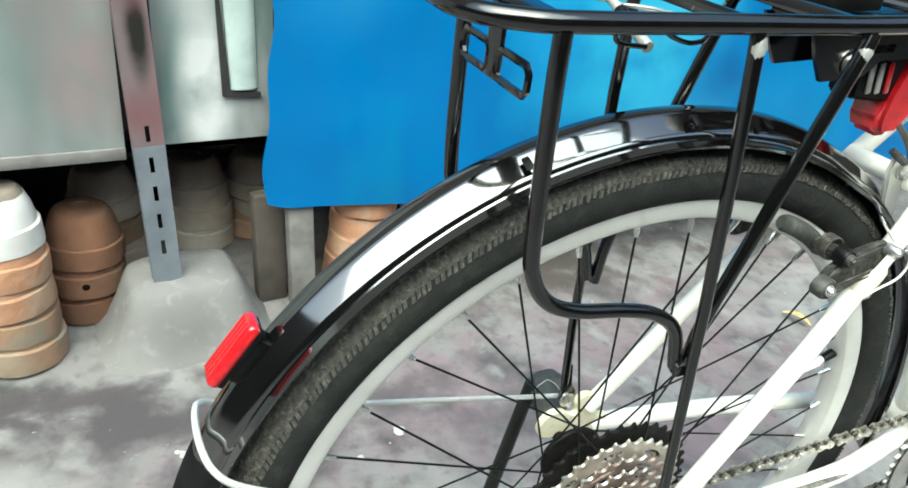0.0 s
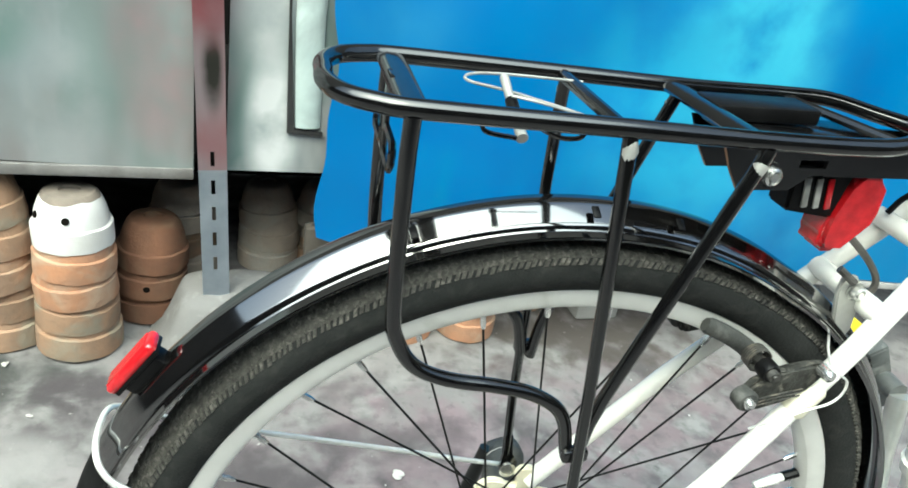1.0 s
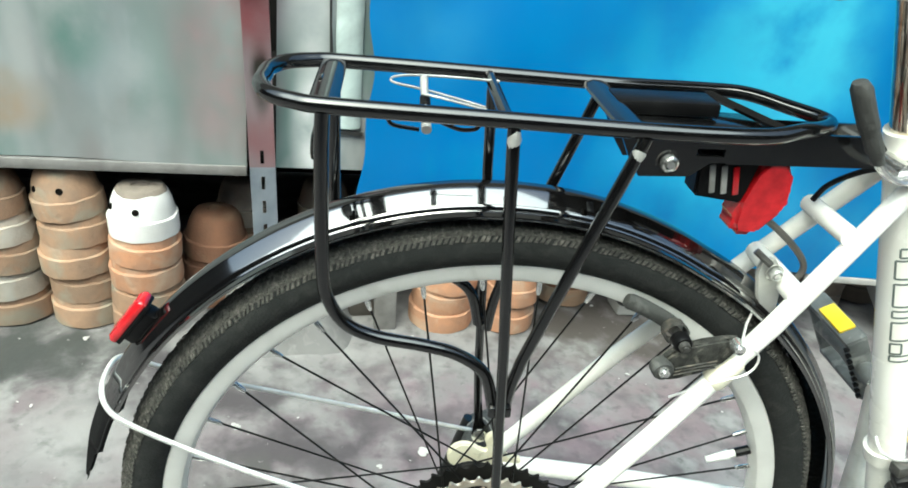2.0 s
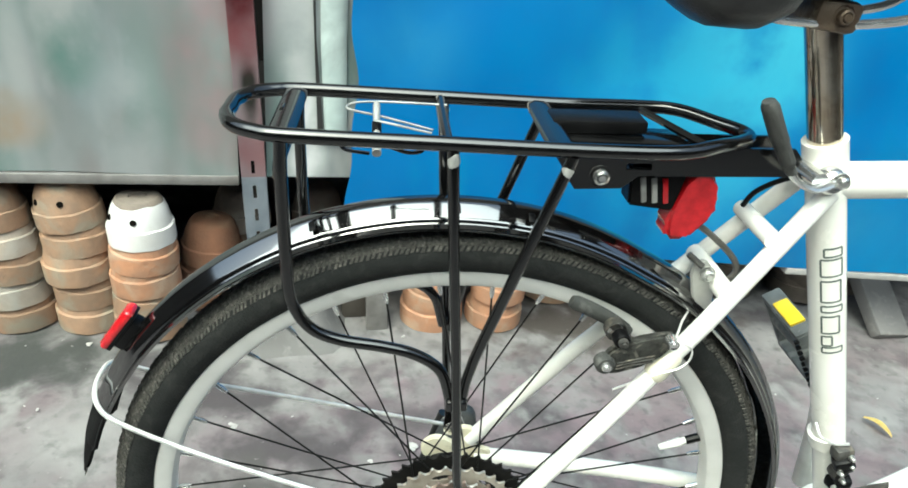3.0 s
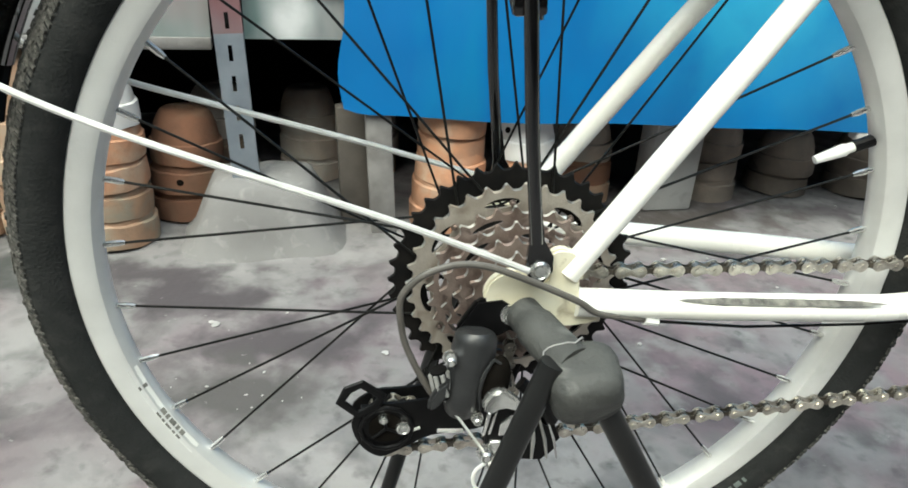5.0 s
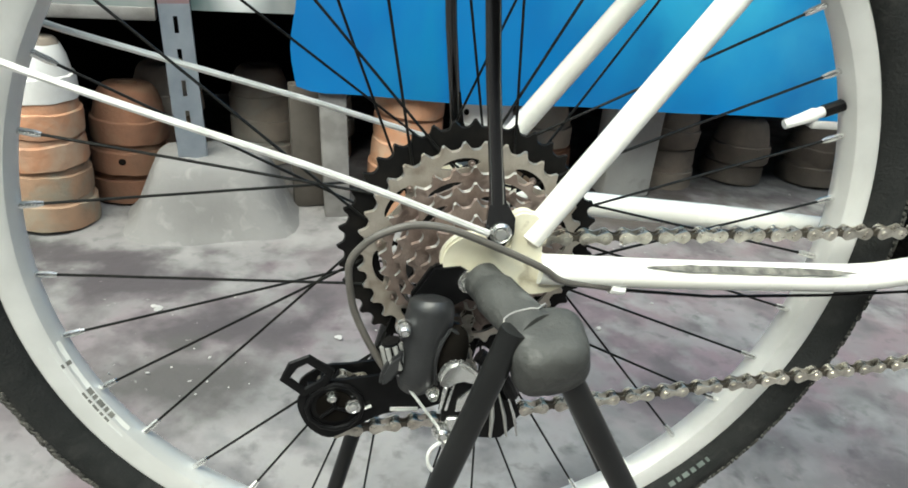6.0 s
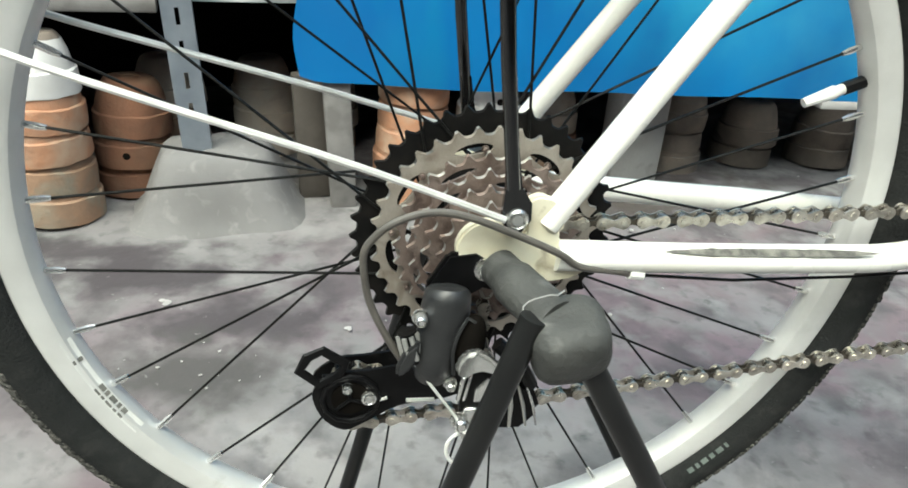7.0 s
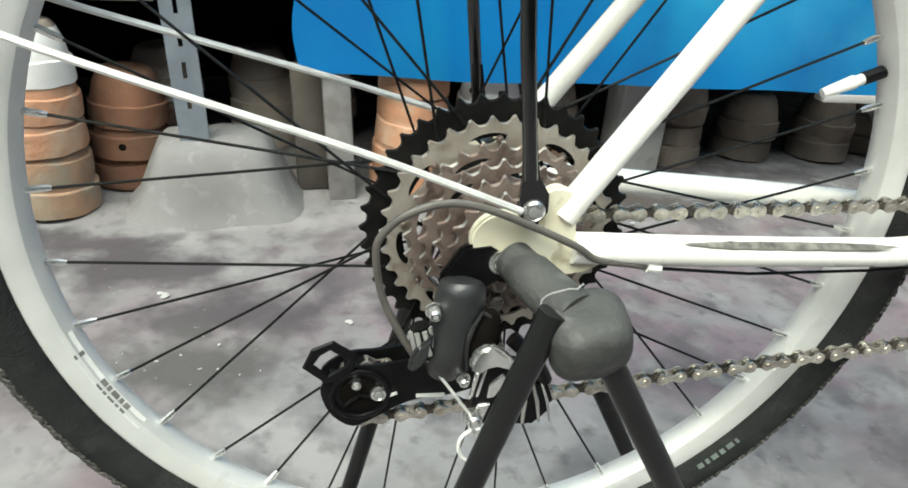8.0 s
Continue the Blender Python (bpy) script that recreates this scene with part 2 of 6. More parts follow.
def ground_material():
    m = mat("stained_concrete_ground", (0.172, 0.164, 0.163), (0.138, 0.130, 0.131), 3.2, 0.8, bump=0.8, bump_scale=45,
            third=(0.195, 0.189, 0.186), third_scale=5.5, third_at=(0.5, 0.72), rough_var=0.18)
    nt = m.node_tree
    n, link = nt.nodes, nt.links.new
    b = n["Principled BSDF"]
    before = b.inputs["Base Color"].links[0].from_socket
    co = n.new("ShaderNodeTexCoord")

    def layer(before, scale, lo, hi, colour, distort=1.0):
        t = n.new("ShaderNodeTexNoise")
        t.inputs["Scale"].default_value, t.inputs["Detail"].default_value, t.inputs["Distortion"].default_value = scale, 9.0, distort
        link(co.outputs["Object"], t.inputs["Vector"])
        r = n.new("ShaderNodeMapRange")
        r.inputs["From Min"].default_value, r.inputs["From Max"].default_value = lo, hi
        link(t.outputs["Fac"], r.inputs["Value"])
        x = n.new("ShaderNodeMix")
        x.data_type = "RGBA"
        link(r.outputs["Result"], x.inputs["Factor"])
        link(before, x.inputs[6])
        x.inputs[7].default_value = (*colour, 1)
        return x.outputs[2]

    def ground_patch(before, colour, x0, y0, wide, deep, strength):
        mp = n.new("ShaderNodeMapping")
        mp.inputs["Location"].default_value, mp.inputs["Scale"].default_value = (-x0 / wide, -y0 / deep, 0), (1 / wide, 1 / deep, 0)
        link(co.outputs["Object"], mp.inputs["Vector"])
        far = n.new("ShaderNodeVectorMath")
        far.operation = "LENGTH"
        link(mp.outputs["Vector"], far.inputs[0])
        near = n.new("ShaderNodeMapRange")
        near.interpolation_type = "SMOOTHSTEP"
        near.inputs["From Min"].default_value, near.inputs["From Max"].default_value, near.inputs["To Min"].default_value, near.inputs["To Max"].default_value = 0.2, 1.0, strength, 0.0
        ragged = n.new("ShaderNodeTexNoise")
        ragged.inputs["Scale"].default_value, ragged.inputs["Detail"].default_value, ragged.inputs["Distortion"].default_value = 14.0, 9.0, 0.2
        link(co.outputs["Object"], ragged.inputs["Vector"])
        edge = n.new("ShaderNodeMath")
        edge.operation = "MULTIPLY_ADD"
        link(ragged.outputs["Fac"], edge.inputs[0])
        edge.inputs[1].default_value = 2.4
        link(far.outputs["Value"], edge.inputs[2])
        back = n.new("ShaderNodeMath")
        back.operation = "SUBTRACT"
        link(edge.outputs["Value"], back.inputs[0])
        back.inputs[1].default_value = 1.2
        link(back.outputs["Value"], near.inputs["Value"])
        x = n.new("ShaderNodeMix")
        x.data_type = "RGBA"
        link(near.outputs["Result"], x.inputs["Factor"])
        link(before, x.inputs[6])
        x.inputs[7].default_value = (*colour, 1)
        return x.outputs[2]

    out = ground_patch(before, (0.150, 0.108, 0.118), 0.55, 0.45, 0.55, 0.40, 0.75)
    # paler ground on the near side
    out = ground_patch(out, (0.315, 0.298, 0.288), 0.03, 0.09, 0.48, 0.27, 0.9)
    for x0, y0, wide, deep, strength in ((0.12, 0.47, 0.40, 0.20, 0.65), (-0.30, 0.42, 0.34, 0.14, 0.4), (0.40, 0.28, 0.30, 0.16, 0.6)):
        out = ground_patch(out, (0.168, 0.122, 0.140), x0, y0, wide, deep, strength)
    out = layer(out, 3.0, 0.50, 0.66, (0.130, 0.098, 0.108), 0.3)
    out = layer(out, 6.0, 0.52, 0.66, (0.066, 0.058, 0.062), 0.25)
    out = layer(out, 4.1, 0.54, 0.68, (0.215, 0.208, 0.204), 0.2)
    out = layer(out, 16.0, 0.50, 0.78, (0.070, 0.066, 0.066), 0.2)
    out = layer(out, 12.0, 0.55, 0.70, (0.205, 0.200, 0.195), 0.2)
    out = layer(out, 40.0, 0.56, 0.86, (0.056, 0.053, 0.053), 0.2)
    # darker ground at the foot of the left pots and under the blue sheet
    out = ground_patch(out, (0.034, 0.037, 0.034), -0.74, 0.64, 0.30, 0.12, 0.95)
    out = ground_patch(out, (0.050, 0.042, 0.037), 0.45, 0.86, 0.40, 0.20, 1.0)
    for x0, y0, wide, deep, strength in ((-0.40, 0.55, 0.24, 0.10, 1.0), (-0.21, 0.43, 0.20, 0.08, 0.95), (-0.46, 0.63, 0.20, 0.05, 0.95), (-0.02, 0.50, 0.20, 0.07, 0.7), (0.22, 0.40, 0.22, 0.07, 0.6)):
        out = ground_patch(out, (0.050, 0.043, 0.047), x0, y0, wide, deep, strength)
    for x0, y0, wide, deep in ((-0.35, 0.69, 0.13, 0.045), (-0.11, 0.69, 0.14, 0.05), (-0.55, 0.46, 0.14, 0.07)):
        out = ground_patch(out, (0.215, 0.208, 0.203), x0, y0, wide, deep, 0.8)
    out = ground_patch(out, (0.062, 0.058, 0.056), -0.26, 0.31, 0.17, 0.10, 0.95)
    out = layer(out, 80.0, 0.69, 0.80, (0.24, 0.235, 0.225), 0.3)
    link(out, b.inputs["Base Color"])
    return m


def sheet_material(name, base, second, patches, rough, streak=6.0, metal=0.0, spots=()):
    """Sheet metal with tall cloudy patches of other tints: (colour, scale, low, high, seed), and sprayed or faded
    stains of their own place: (colour, x, z, half width, half height, strength)."""
    m = mat(name, base, second, 5, rough, metal=metal, bump=0.15, bump_scale=25)
    nt = m.node_tree
    n, link = nt.nodes, nt.links.new
    b = n["Principled BSDF"]
    out = b.inputs["Base Color"].links[0].from_socket
    co = n.new("ShaderNodeTexCoord")

    def blend(fac, before, colour):
        x = n.new("ShaderNodeMix")
        x.data_type = "RGBA"
        link(fac, x.inputs["Factor"])
        link(before, x.inputs[6])
        x.inputs[7].default_value = (*colour, 1)
        return x.outputs[2]

    def cloud(vector, scale, lo, hi, detail=4.0):
        t = n.new("ShaderNodeTexNoise")
        t.inputs["Scale"].default_value, t.inputs["Detail"].default_value = scale, detail
        link(vector, t.inputs["Vector"])
        r = n.new("ShaderNodeMapRange")
        r.inputs["From Min"].default_value, r.inputs["From Max"].default_value = lo, hi
        link(t.outputs["Fac"], r.inputs["Value"])
        return r.outputs["Result"]

    for colour, scale, lo, hi, seed in patches:
        mp = n.new("ShaderNodeMapping")
        mp.inputs["Location"].default_value = (seed, seed * 0.7, seed * 0.3)
        mp.inputs["Scale"].default_value = (streak, streak, streak * 0.4)
        link(co.outputs["Object"], mp.inputs["Vector"])
        out = blend(cloud(mp.outputs["Vector"], scale, lo, hi), out, colour)
    for colour, x0, z0, wide, high, strength in spots:
        mp = n.new("ShaderNodeMapping")
        mp.inputs["Location"].default_value = (-x0 / wide, 0, -z0 / high)
        mp.inputs["Scale"].default_value = (1 / wide, 0, 1 / high)
        link(co.outputs["Object"], mp.inputs["Vector"])
        far = n.new("ShaderNodeVectorMath")
        far.operation = "LENGTH"
        link(mp.outputs["Vector"], far.inputs[0])
        near = n.new("ShaderNodeMapRange")
        near.interpolation_type = "SMOOTHSTEP"
        near.inputs["From Min"].default_value, near.inputs["From Max"].default_value, near.inputs["To Min"].default_value, near.inputs["To Max"].default_value = 0.15, 1.0, strength, 0.0
        link(far.outputs["Value"], near.inputs["Value"])
        product = n.new("ShaderNodeMath")
        product.operation = "MULTIPLY"
        link(near.outputs["Result"], product.inputs[0])
        link(cloud(co.outputs["Object"], 9.0, 0.25, 0.62), product.inputs[1])
        out = blend(product.outputs["Value"], out, colour)
    link(out, b.inputs["Base Color"])
    return m


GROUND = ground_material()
GREYSHEET = sheet_material("weathered_grey_sheet", (0.205, 0.220, 0.222), (0.165, 0.178, 0.180),
                           [((0.31, 0.325, 0.332), 0.9, 0.46, 0.62, 3.1), ((0.095, 0.160, 0.145), 0.8, 0.52, 0.66, 8.3), ((0.155, 0.115, 0.118), 0.7, 0.54, 0.70, 1.7), ((0.27, 0.28, 0.28), 2.2, 0.55, 0.68, 6.1)], 0.5, 4.0,
                           spots=[((0.26, 0.150, 0.165), -0.235, 0.62, 0.13, 0.34, 0.8), ((0.25, 0.185, 0.190), -0.24, 0.44, 0.10, 0.16, 0.6), ((0.27, 0.17, 0.085), -0.60, 0.455, 0.10, 0.075, 1.1), ((0.155, 0.205, 0.220), -0.43, 0.53, 0.08, 0.18, 0.9),
                                  ((0.080, 0.150, 0.132), -0.47, 0.58, 0.08, 0.10, 1.1), ((0.085, 0.140, 0.128), -0.60, 0.64, 0.14, 0.12, 0.8), ((0.27, 0.285, 0.29), -0.40, 0.45, 0.09, 0.22, 0.9), ((0.29, 0.30, 0.30), -0.56, 0.56, 0.035, 0.18, 0.9),
                                  ((0.55, 0.56, 0.56), -0.085, 0.44, 0.06, 0.16, 1.6), ((0.40, 0.41, 0.41), -0.10, 0.66, 0.06, 0.22, 1.2)])
BLUESHEET = sheet_material("blue_painted_sheet", (0.0026, 0.122, 0.345), (0.0018, 0.104, 0.31),
                           [((0.011, 0.19, 0.40), 0.55, 0.46, 0.66, 2.3), ((0.002, 0.082, 0.25), 0.9, 0.50, 0.68, 9.2), ((0.006, 0.14, 0.33), 2.4, 0.55, 0.7, 5.7)], 0.5, 3.0,
                           spots=[((0.075, 0.39, 0.52), 0.74, 0.66, 0.20, 0.36, 1.3), ((0.036, 0.29, 0.47), 0.66, 0.54, 0.34, 0.34, 0.9), ((0.042, 0.24, 0.408), 0.92, 0.34, 0.35, 0.16, 0.5), ((0.0012, 0.07, 0.22), 0.92, 0.47, 0.14, 0.10, 0.8),
                                  ((0.036, 0.216, 0.396), 0.10, 0.62, 0.16, 0.14, 0.4)])
RUSTPOST = sheet_material("rusted_red_post", (0.34, 0.285, 0.30), (0.28, 0.225, 0.24),
                          [((0.33, 0.20, 0.21), 1.4, 0.44, 0.60, 4.2)], 0.45, 5.0,
                          spots=[((0.28, 0.10, 0.115), 0.0, 0.415, 0.06, 0.06, 0.6), ((0.035, 0.034, 0.028), 0.004, 0.525, 0.022, 0.095, 1.5), ((0.26, 0.08, 0.09), 0.0, 0.62, 0.06, 0.08, 1.1),
                                 ((0.10, 0.008, 0.014), 0.0, 0.72, 0.08, 0.11, 2.0), ((0.010, 0.006, 0.007), -0.008, 0.76, 0.02, 0.08, 1.3), ((0.06, 0.01, 0.012), 0.0, 0.90, 0.06, 0.12, 1.0)])


# ---- mesh helpers ----
def link_mesh(name, bm, material, smooth=35.0):
    bmesh.ops.recalc_face_normals(bm, faces=bm.faces[:])
    me = bpy.data.meshes.new(name)
    bm.to_mesh(me)
    bm.free()
    for p in me.polygons:
        p.use_smooth = True
    me.set_sharp_from_angle(angle=radians(smooth))
    me.materials.append(material)
    return me


def thing(name, bm, material, label, category, group="", kind="", at=None, smooth=35.0):
    """A top-level thing: a mesh of its own, or with bm None an Empty for its parts."""
    ob = new(name, link_mesh(name, bm, material, smooth) if bm else None)
    if at is not None:
        ob.matrix_basis = at
    return tagged(ob, label, category, group, kind)


def part(name, bm, material, parent, label="", smooth=35.0):
    ob = new(name, link_mesh(name, bm, material, smooth))
    ob.parent = parent
    return tagged(ob, label)


def piece(name, me, parent, m):
    """One more object on a mesh that alike pieces share."""
    ob = new(name, me)
    ob.parent = parent
    ob.matrix_basis = m
    return ob


def spline(points, n=6, closed=False):
    """A smooth line through the points."""
    p = [Vector(q) for q in points]
    if len(p) < 3:
        return p
    out, count = [], len(p)
    for i in range(count if closed else count - 1):
        if closed:
            a, b, c, d = p[i - 1], p[i], p[(i + 1) % count], p[(i + 2) % count]
        else:
            b, c = p[i], p[i + 1]
            a = p[i - 1] if i else b * 2 - c
            d = p[i + 2] if i + 2 < count else c * 2 - b
        for k in range(n):
            t = k / n
            out.append(0.5 * (2 * b + (c - a) * t + (2 * a - 5 * b + 4 * c - d) * t * t + (3 * b - a - 3 * c + d) * t ** 3))
    return out if closed else out + [p[-1]]


def sweep(bm, points, r, seg=10, closed=False, flat=(1.0, 1.0), up=(0, 0, 1)):
    """A tube along the points; r is one radius or one for each point; flat squeezes it along and across up."""
    pts = [Vector(q) for q in points]
    n = len(pts)
    rs = r if isinstance(r, (list, tuple)) else [r] * n
    rings, side = [], None
    for i, q in enumerate(pts):
        if closed:
            d = pts[(i + 1) % n] - pts[i - 1]
        else:
            d = pts[min(i + 1, n - 1)] - pts[max(i - 1, 0)]
        d.normalize()
        if side is None:
            u = Vector(up)
            if abs(u.dot(d)) > 0.95:
                u = Vector((0, 1, 0)) if abs(d.y) < 0.9 else Vector((1, 0, 0))
            side = d.cross(u).normalized()
        else:
            side = (side - d * side.dot(d)).normalized()
        top = side.cross(d).normalized()
        rings.append([bm.verts.new(q + (side * math.cos(a) * flat[1] + top * math.sin(a) * flat[0]) * rs[i])
                      for a in (2 * math.pi * k / seg for k in range(seg))])
    for i in range(n if closed else n - 1):
        a, b = rings[i], rings[(i + 1) % n]
        for k in range(seg):
            bm.faces.new((a[k], a[(k + 1) % seg], b[(k + 1) % seg], b[k]))
    if not closed:
        bm.faces.new(rings[0][::-1])
        bm.faces.new(rings[-1])
    return bm


def tube(points, r, seg=10, **more):
    return sweep(bmesh.new(), points, r, seg, **more)


def lathe(bm, profile, seg=32, m=Matrix(), close=False):
    """Turns a profile of (radius, height) about the local z of m."""
    rings = []
    for r, z in profile:
        if r < 1e-6:
            rings.append([bm.verts.new(m @ Vector((0, 0, z)))])
        else:
            rings.append([bm.verts.new(m @ Vector((r * math.cos(a), r * math.sin(a), z))) for a in (2 * math.pi * k / seg for k in range(seg))])
    if close:
        rings.append(rings[0])
    for a, b in zip(rings, rings[1:]):
        for k in range(seg):
            quad = [a[k % len(a)], a[(k + 1) % seg % len(a)], b[(k + 1) % seg % len(b)], b[k % len(b)]]
            quad = list(dict.fromkeys(quad))
            if len(quad) > 2:
                bm.faces.new(quad)
    return bm


def box(bm, size, m=Matrix(), bevel=0.0, seg=2):
    made = bmesh.ops.create_cube(bm, size=1.0, matrix=m @ Matrix.Diagonal((*size, 1)))
    if bevel:
        edges = list({e for v in made["verts"] for e in v.link_edges})
        bmesh.ops.bevel(bm, geom=edges, offset=bevel, segments=seg, affect="EDGES", profile=0.5)
    return bm


def along_y(x, y, z):
    """A pose whose local z points along -y, for parts that turn about the bicycle's axles."""
    return pose(x, y, z, 90, 0, 0)


def plate(bm, outline, y, thick):
    """A flat plate from an outline of (x, z) in the plane y."""
    front = [bm.verts.new((x, y - thick / 2, z)) for x, z in outline]
    back = [bm.verts.new((x, y + thick / 2, z)) for x, z in outline]
    bm.faces.new(front)
    bm.faces.new(back[::-1])
    n = len(front)
    for k in range(n):
        bm.faces.new((front[k], back[k], back[(k + 1) % n], front[(k + 1) % n]))
    return bm


def bolt(bm, x, y, z, r=0.006, h=0.005):
    m = along_y(x, y, z)
    lathe(bm, [(0, h), (r * 0.45, h), (r * 0.55, h * 0.6), (r * 0.7, h), (r * 0.95, h * 0.8), (r, h * 0.5), (r, 0), (0, 0)], 12, m)
    lathe(bm, [(r * 1.35, 0), (r * 1.35, -0.0015), (0, -0.0015), (0, 0)], 12, m)
    return bm


# ---- the setting ----
BG = pose(-0.140, 0.7945, 0, 0, 0, 7.2)   # the cabinet front runs at a slant behind the bicycle


def grid_sheet(u0, u1, z0, z1, v, nu, nz, wave=0.003, bottom=None, thick=0.004, seed=0.0, left=None):
    """An upright sheet along u with slight dents; bottom and left shape its edges."""
    bm = bmesh.new()
    rows = []
    for j in range(nz + 1):
        row = []
        for i in range(nu + 1):
            u = u0 + (u1 - u0) * i / nu
            low = bottom(u) if bottom else z0
            z = low + (z1 - low) * j / nz
            if left and i == 0:
                u += left(z)
            d = wave * noise.noise(Vector((u * 4 + seed, z * 4, seed))) + wave * 0.4 * noise.noise(Vector((u * 13, z * 9 + seed, 2.0)))
            row.append(bm.verts.new((u, v + d, z)))
        rows.append(row)
    faces = [bm.faces.new((rows[j][i], rows[j][i + 1], rows[j + 1][i + 1], rows[j + 1][i])) for j in range(nz) for i in range(nu)]
    made = bmesh.ops.extrude_face_region(bm, geom=faces)
    bmesh.ops.translate(bm, verts=[g for g in made["geom"] if isinstance(g, bmesh.types.BMVert)], vec=(0, thick, 0))
    return bm


def ground():
    bm = bmesh.new()
    xs = sorted({-400, -60, -12, -5, *np.linspace(-2.2, 2.6, 97).round(3).tolist(), 6, 14, 60, 400})
    ys = sorted({-400, -60, -12, -4, -2, *np.linspace(-1.2, 2.0, 65).round(3).tolist(), 4, 12, 60, 400})

    def height(x, y):
        near = max(0.0, 1.0 - max(abs(x), abs(y)) / 3.0)
        return near * 0.006 * (noise.noise(Vector((x * 2.2, y * 2.2, 0.0))) + 0.5 * noise.noise(Vector((x * 7, y * 7, 3.0)))) - 0.003

    vs = [[bm.verts.new((x, y, height(x, y))) for x in xs] for y in ys]
    for j in range(len(ys) - 1):
        for i in range(len(xs) - 1):
            bm.faces.new((vs[j][i], vs[j][i + 1], vs[j + 1][i + 1], vs[j + 1][i]))
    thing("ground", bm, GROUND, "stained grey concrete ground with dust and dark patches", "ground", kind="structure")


FLAKES = [(-0.002, 0.425, 0.012), (-0.637, 0.688, 0.007), (-0.563, 0.558, 0.006), (-0.317, 0.468, 0.008), (-0.073, 0.388, 0.005)]


def grit():
    rnd = random.Random(5)
    bm = bmesh.new()
    for _ in range(55):
        x, y = rnd.uniform(-1.0, 1.3), rnd.uniform(-0.3, 1.0)
        s = rnd.choice((0.002, 0.0025, 0.003, 0.004, 0.006))
        m = pose(x, y, s * 0.3, rnd.uniform(-20, 20), rnd.uniform(-20, 20), rnd.uniform(0, 360)) @ Matrix.Diagonal((1.0, rnd.uniform(0.4, 0.9), 0.5, 1))
        bmesh.ops.create_icosphere(bm, subdivisions=1, radius=s, matrix=m)
    for _ in range(14):
        x, y, s = rnd.gauss(-0.25, 0.05), rnd.gauss(0.31, 0.035), rnd.choice((0.001, 0.0015, 0.002, 0.003))
        m = pose(x, y, s * 0.2, 0, 0, rnd.uniform(0, 360)) @ Matrix.Diagonal((1.0, rnd.uniform(0.4, 0.9), 0.4, 1))
        bmesh.ops.create_icosphere(bm, subdivisions=1, radius=s, matrix=m)
    for x, y, s in FLAKES:
        for k in range(3):
            m = pose(x + rnd.uniform(-s, s) * 0.6, y + rnd.uniform(-s, s) * 0.6, 0.0005, rnd.uniform(-3, 3), rnd.uniform(-3, 3), rnd.uniform(0, 360)) @ Matrix.Diagonal((1.0, rnd.uniform(0.5, 0.9), 0.12, 1))
            bmesh.ops.create_icosphere(bm, subdivisions=2, radius=s * rnd.uniform(0.5, 1.0), matrix=m)
    thing("grit", bm, STONE, "scattered pale grit and paint crumbs on the ground", "grit", kind="stuff")


def cabinet():
    c = thing("metal_cabinet", None, None, "weathered grey sheet-metal cabinet front raised above the ground", "cabinet", at=BG @ pose(0, -0.026, -0.007))
    part("front_panel", grid_sheet(-1.5, -0.2105, 0.352, 1.16, 0.036, 60, 40, 0.005, lambda u: 0.352 + 0.004 * math.sin(u * 9), seed=1.3), GREYSHEET, c,
         "cloudy grey sheet with greenish and pink stains")
    part("front_panel", grid_sheet(-0.1585, 0.02, 0.350, 1.16, 0.040, 12, 30, 0.002, seed=4.4), GREYSHEET, c)
    bm = bmesh.new()
    box(bm, (1.3, 0.024, 0.020), pose(-0.86, 0.043, 0.343), 0.003)
    part("bottom_lip", bm, WOODGREY, c, "worn pale edge strip")
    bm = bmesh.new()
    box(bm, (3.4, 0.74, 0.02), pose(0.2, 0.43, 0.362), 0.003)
    # underside painted near-black in place of its shade
    part("floor_board", bm, SHADEBLACK, c)
    # a black strip laid where the dark gap runs, widening downwards, and the pale strip beside it
    bm = bmesh.new()
    plate(bm, [(-0.062, 0.425), (-0.002, 0.422), (-0.002, 0.429), (-0.050, 0.432), (-0.0665, 0.62), (-0.072, 0.80), (-0.0745, 0.80), (-0.0735, 0.70)], 0.0345, 0.005)
    part("seal", bm, GAPBLACK, c)
    bm = tube([(-0.028, 0.038, 0.436), (-0.035, 0.038, 0.6), (-0.040, 0.038, 1.0), (-0.040, 0.038, 1.15)], [0.022, 0.024, 0.026, 0.026], 14, flat=(1.0, 0.45), up=(1, 0, 0))
    part("pale_strip", bm, PALETRIM, c, "pale green plastic strip")
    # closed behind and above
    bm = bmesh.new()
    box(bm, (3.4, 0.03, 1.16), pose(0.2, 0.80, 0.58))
    tagged(thing("wall_back", bm, SHADEBLACK, "wall behind the stored pots, near-black to hold the recess shade", "wall", kind="structure", at=BG))


SHEET = pose(-0.138, 0.762, 0)


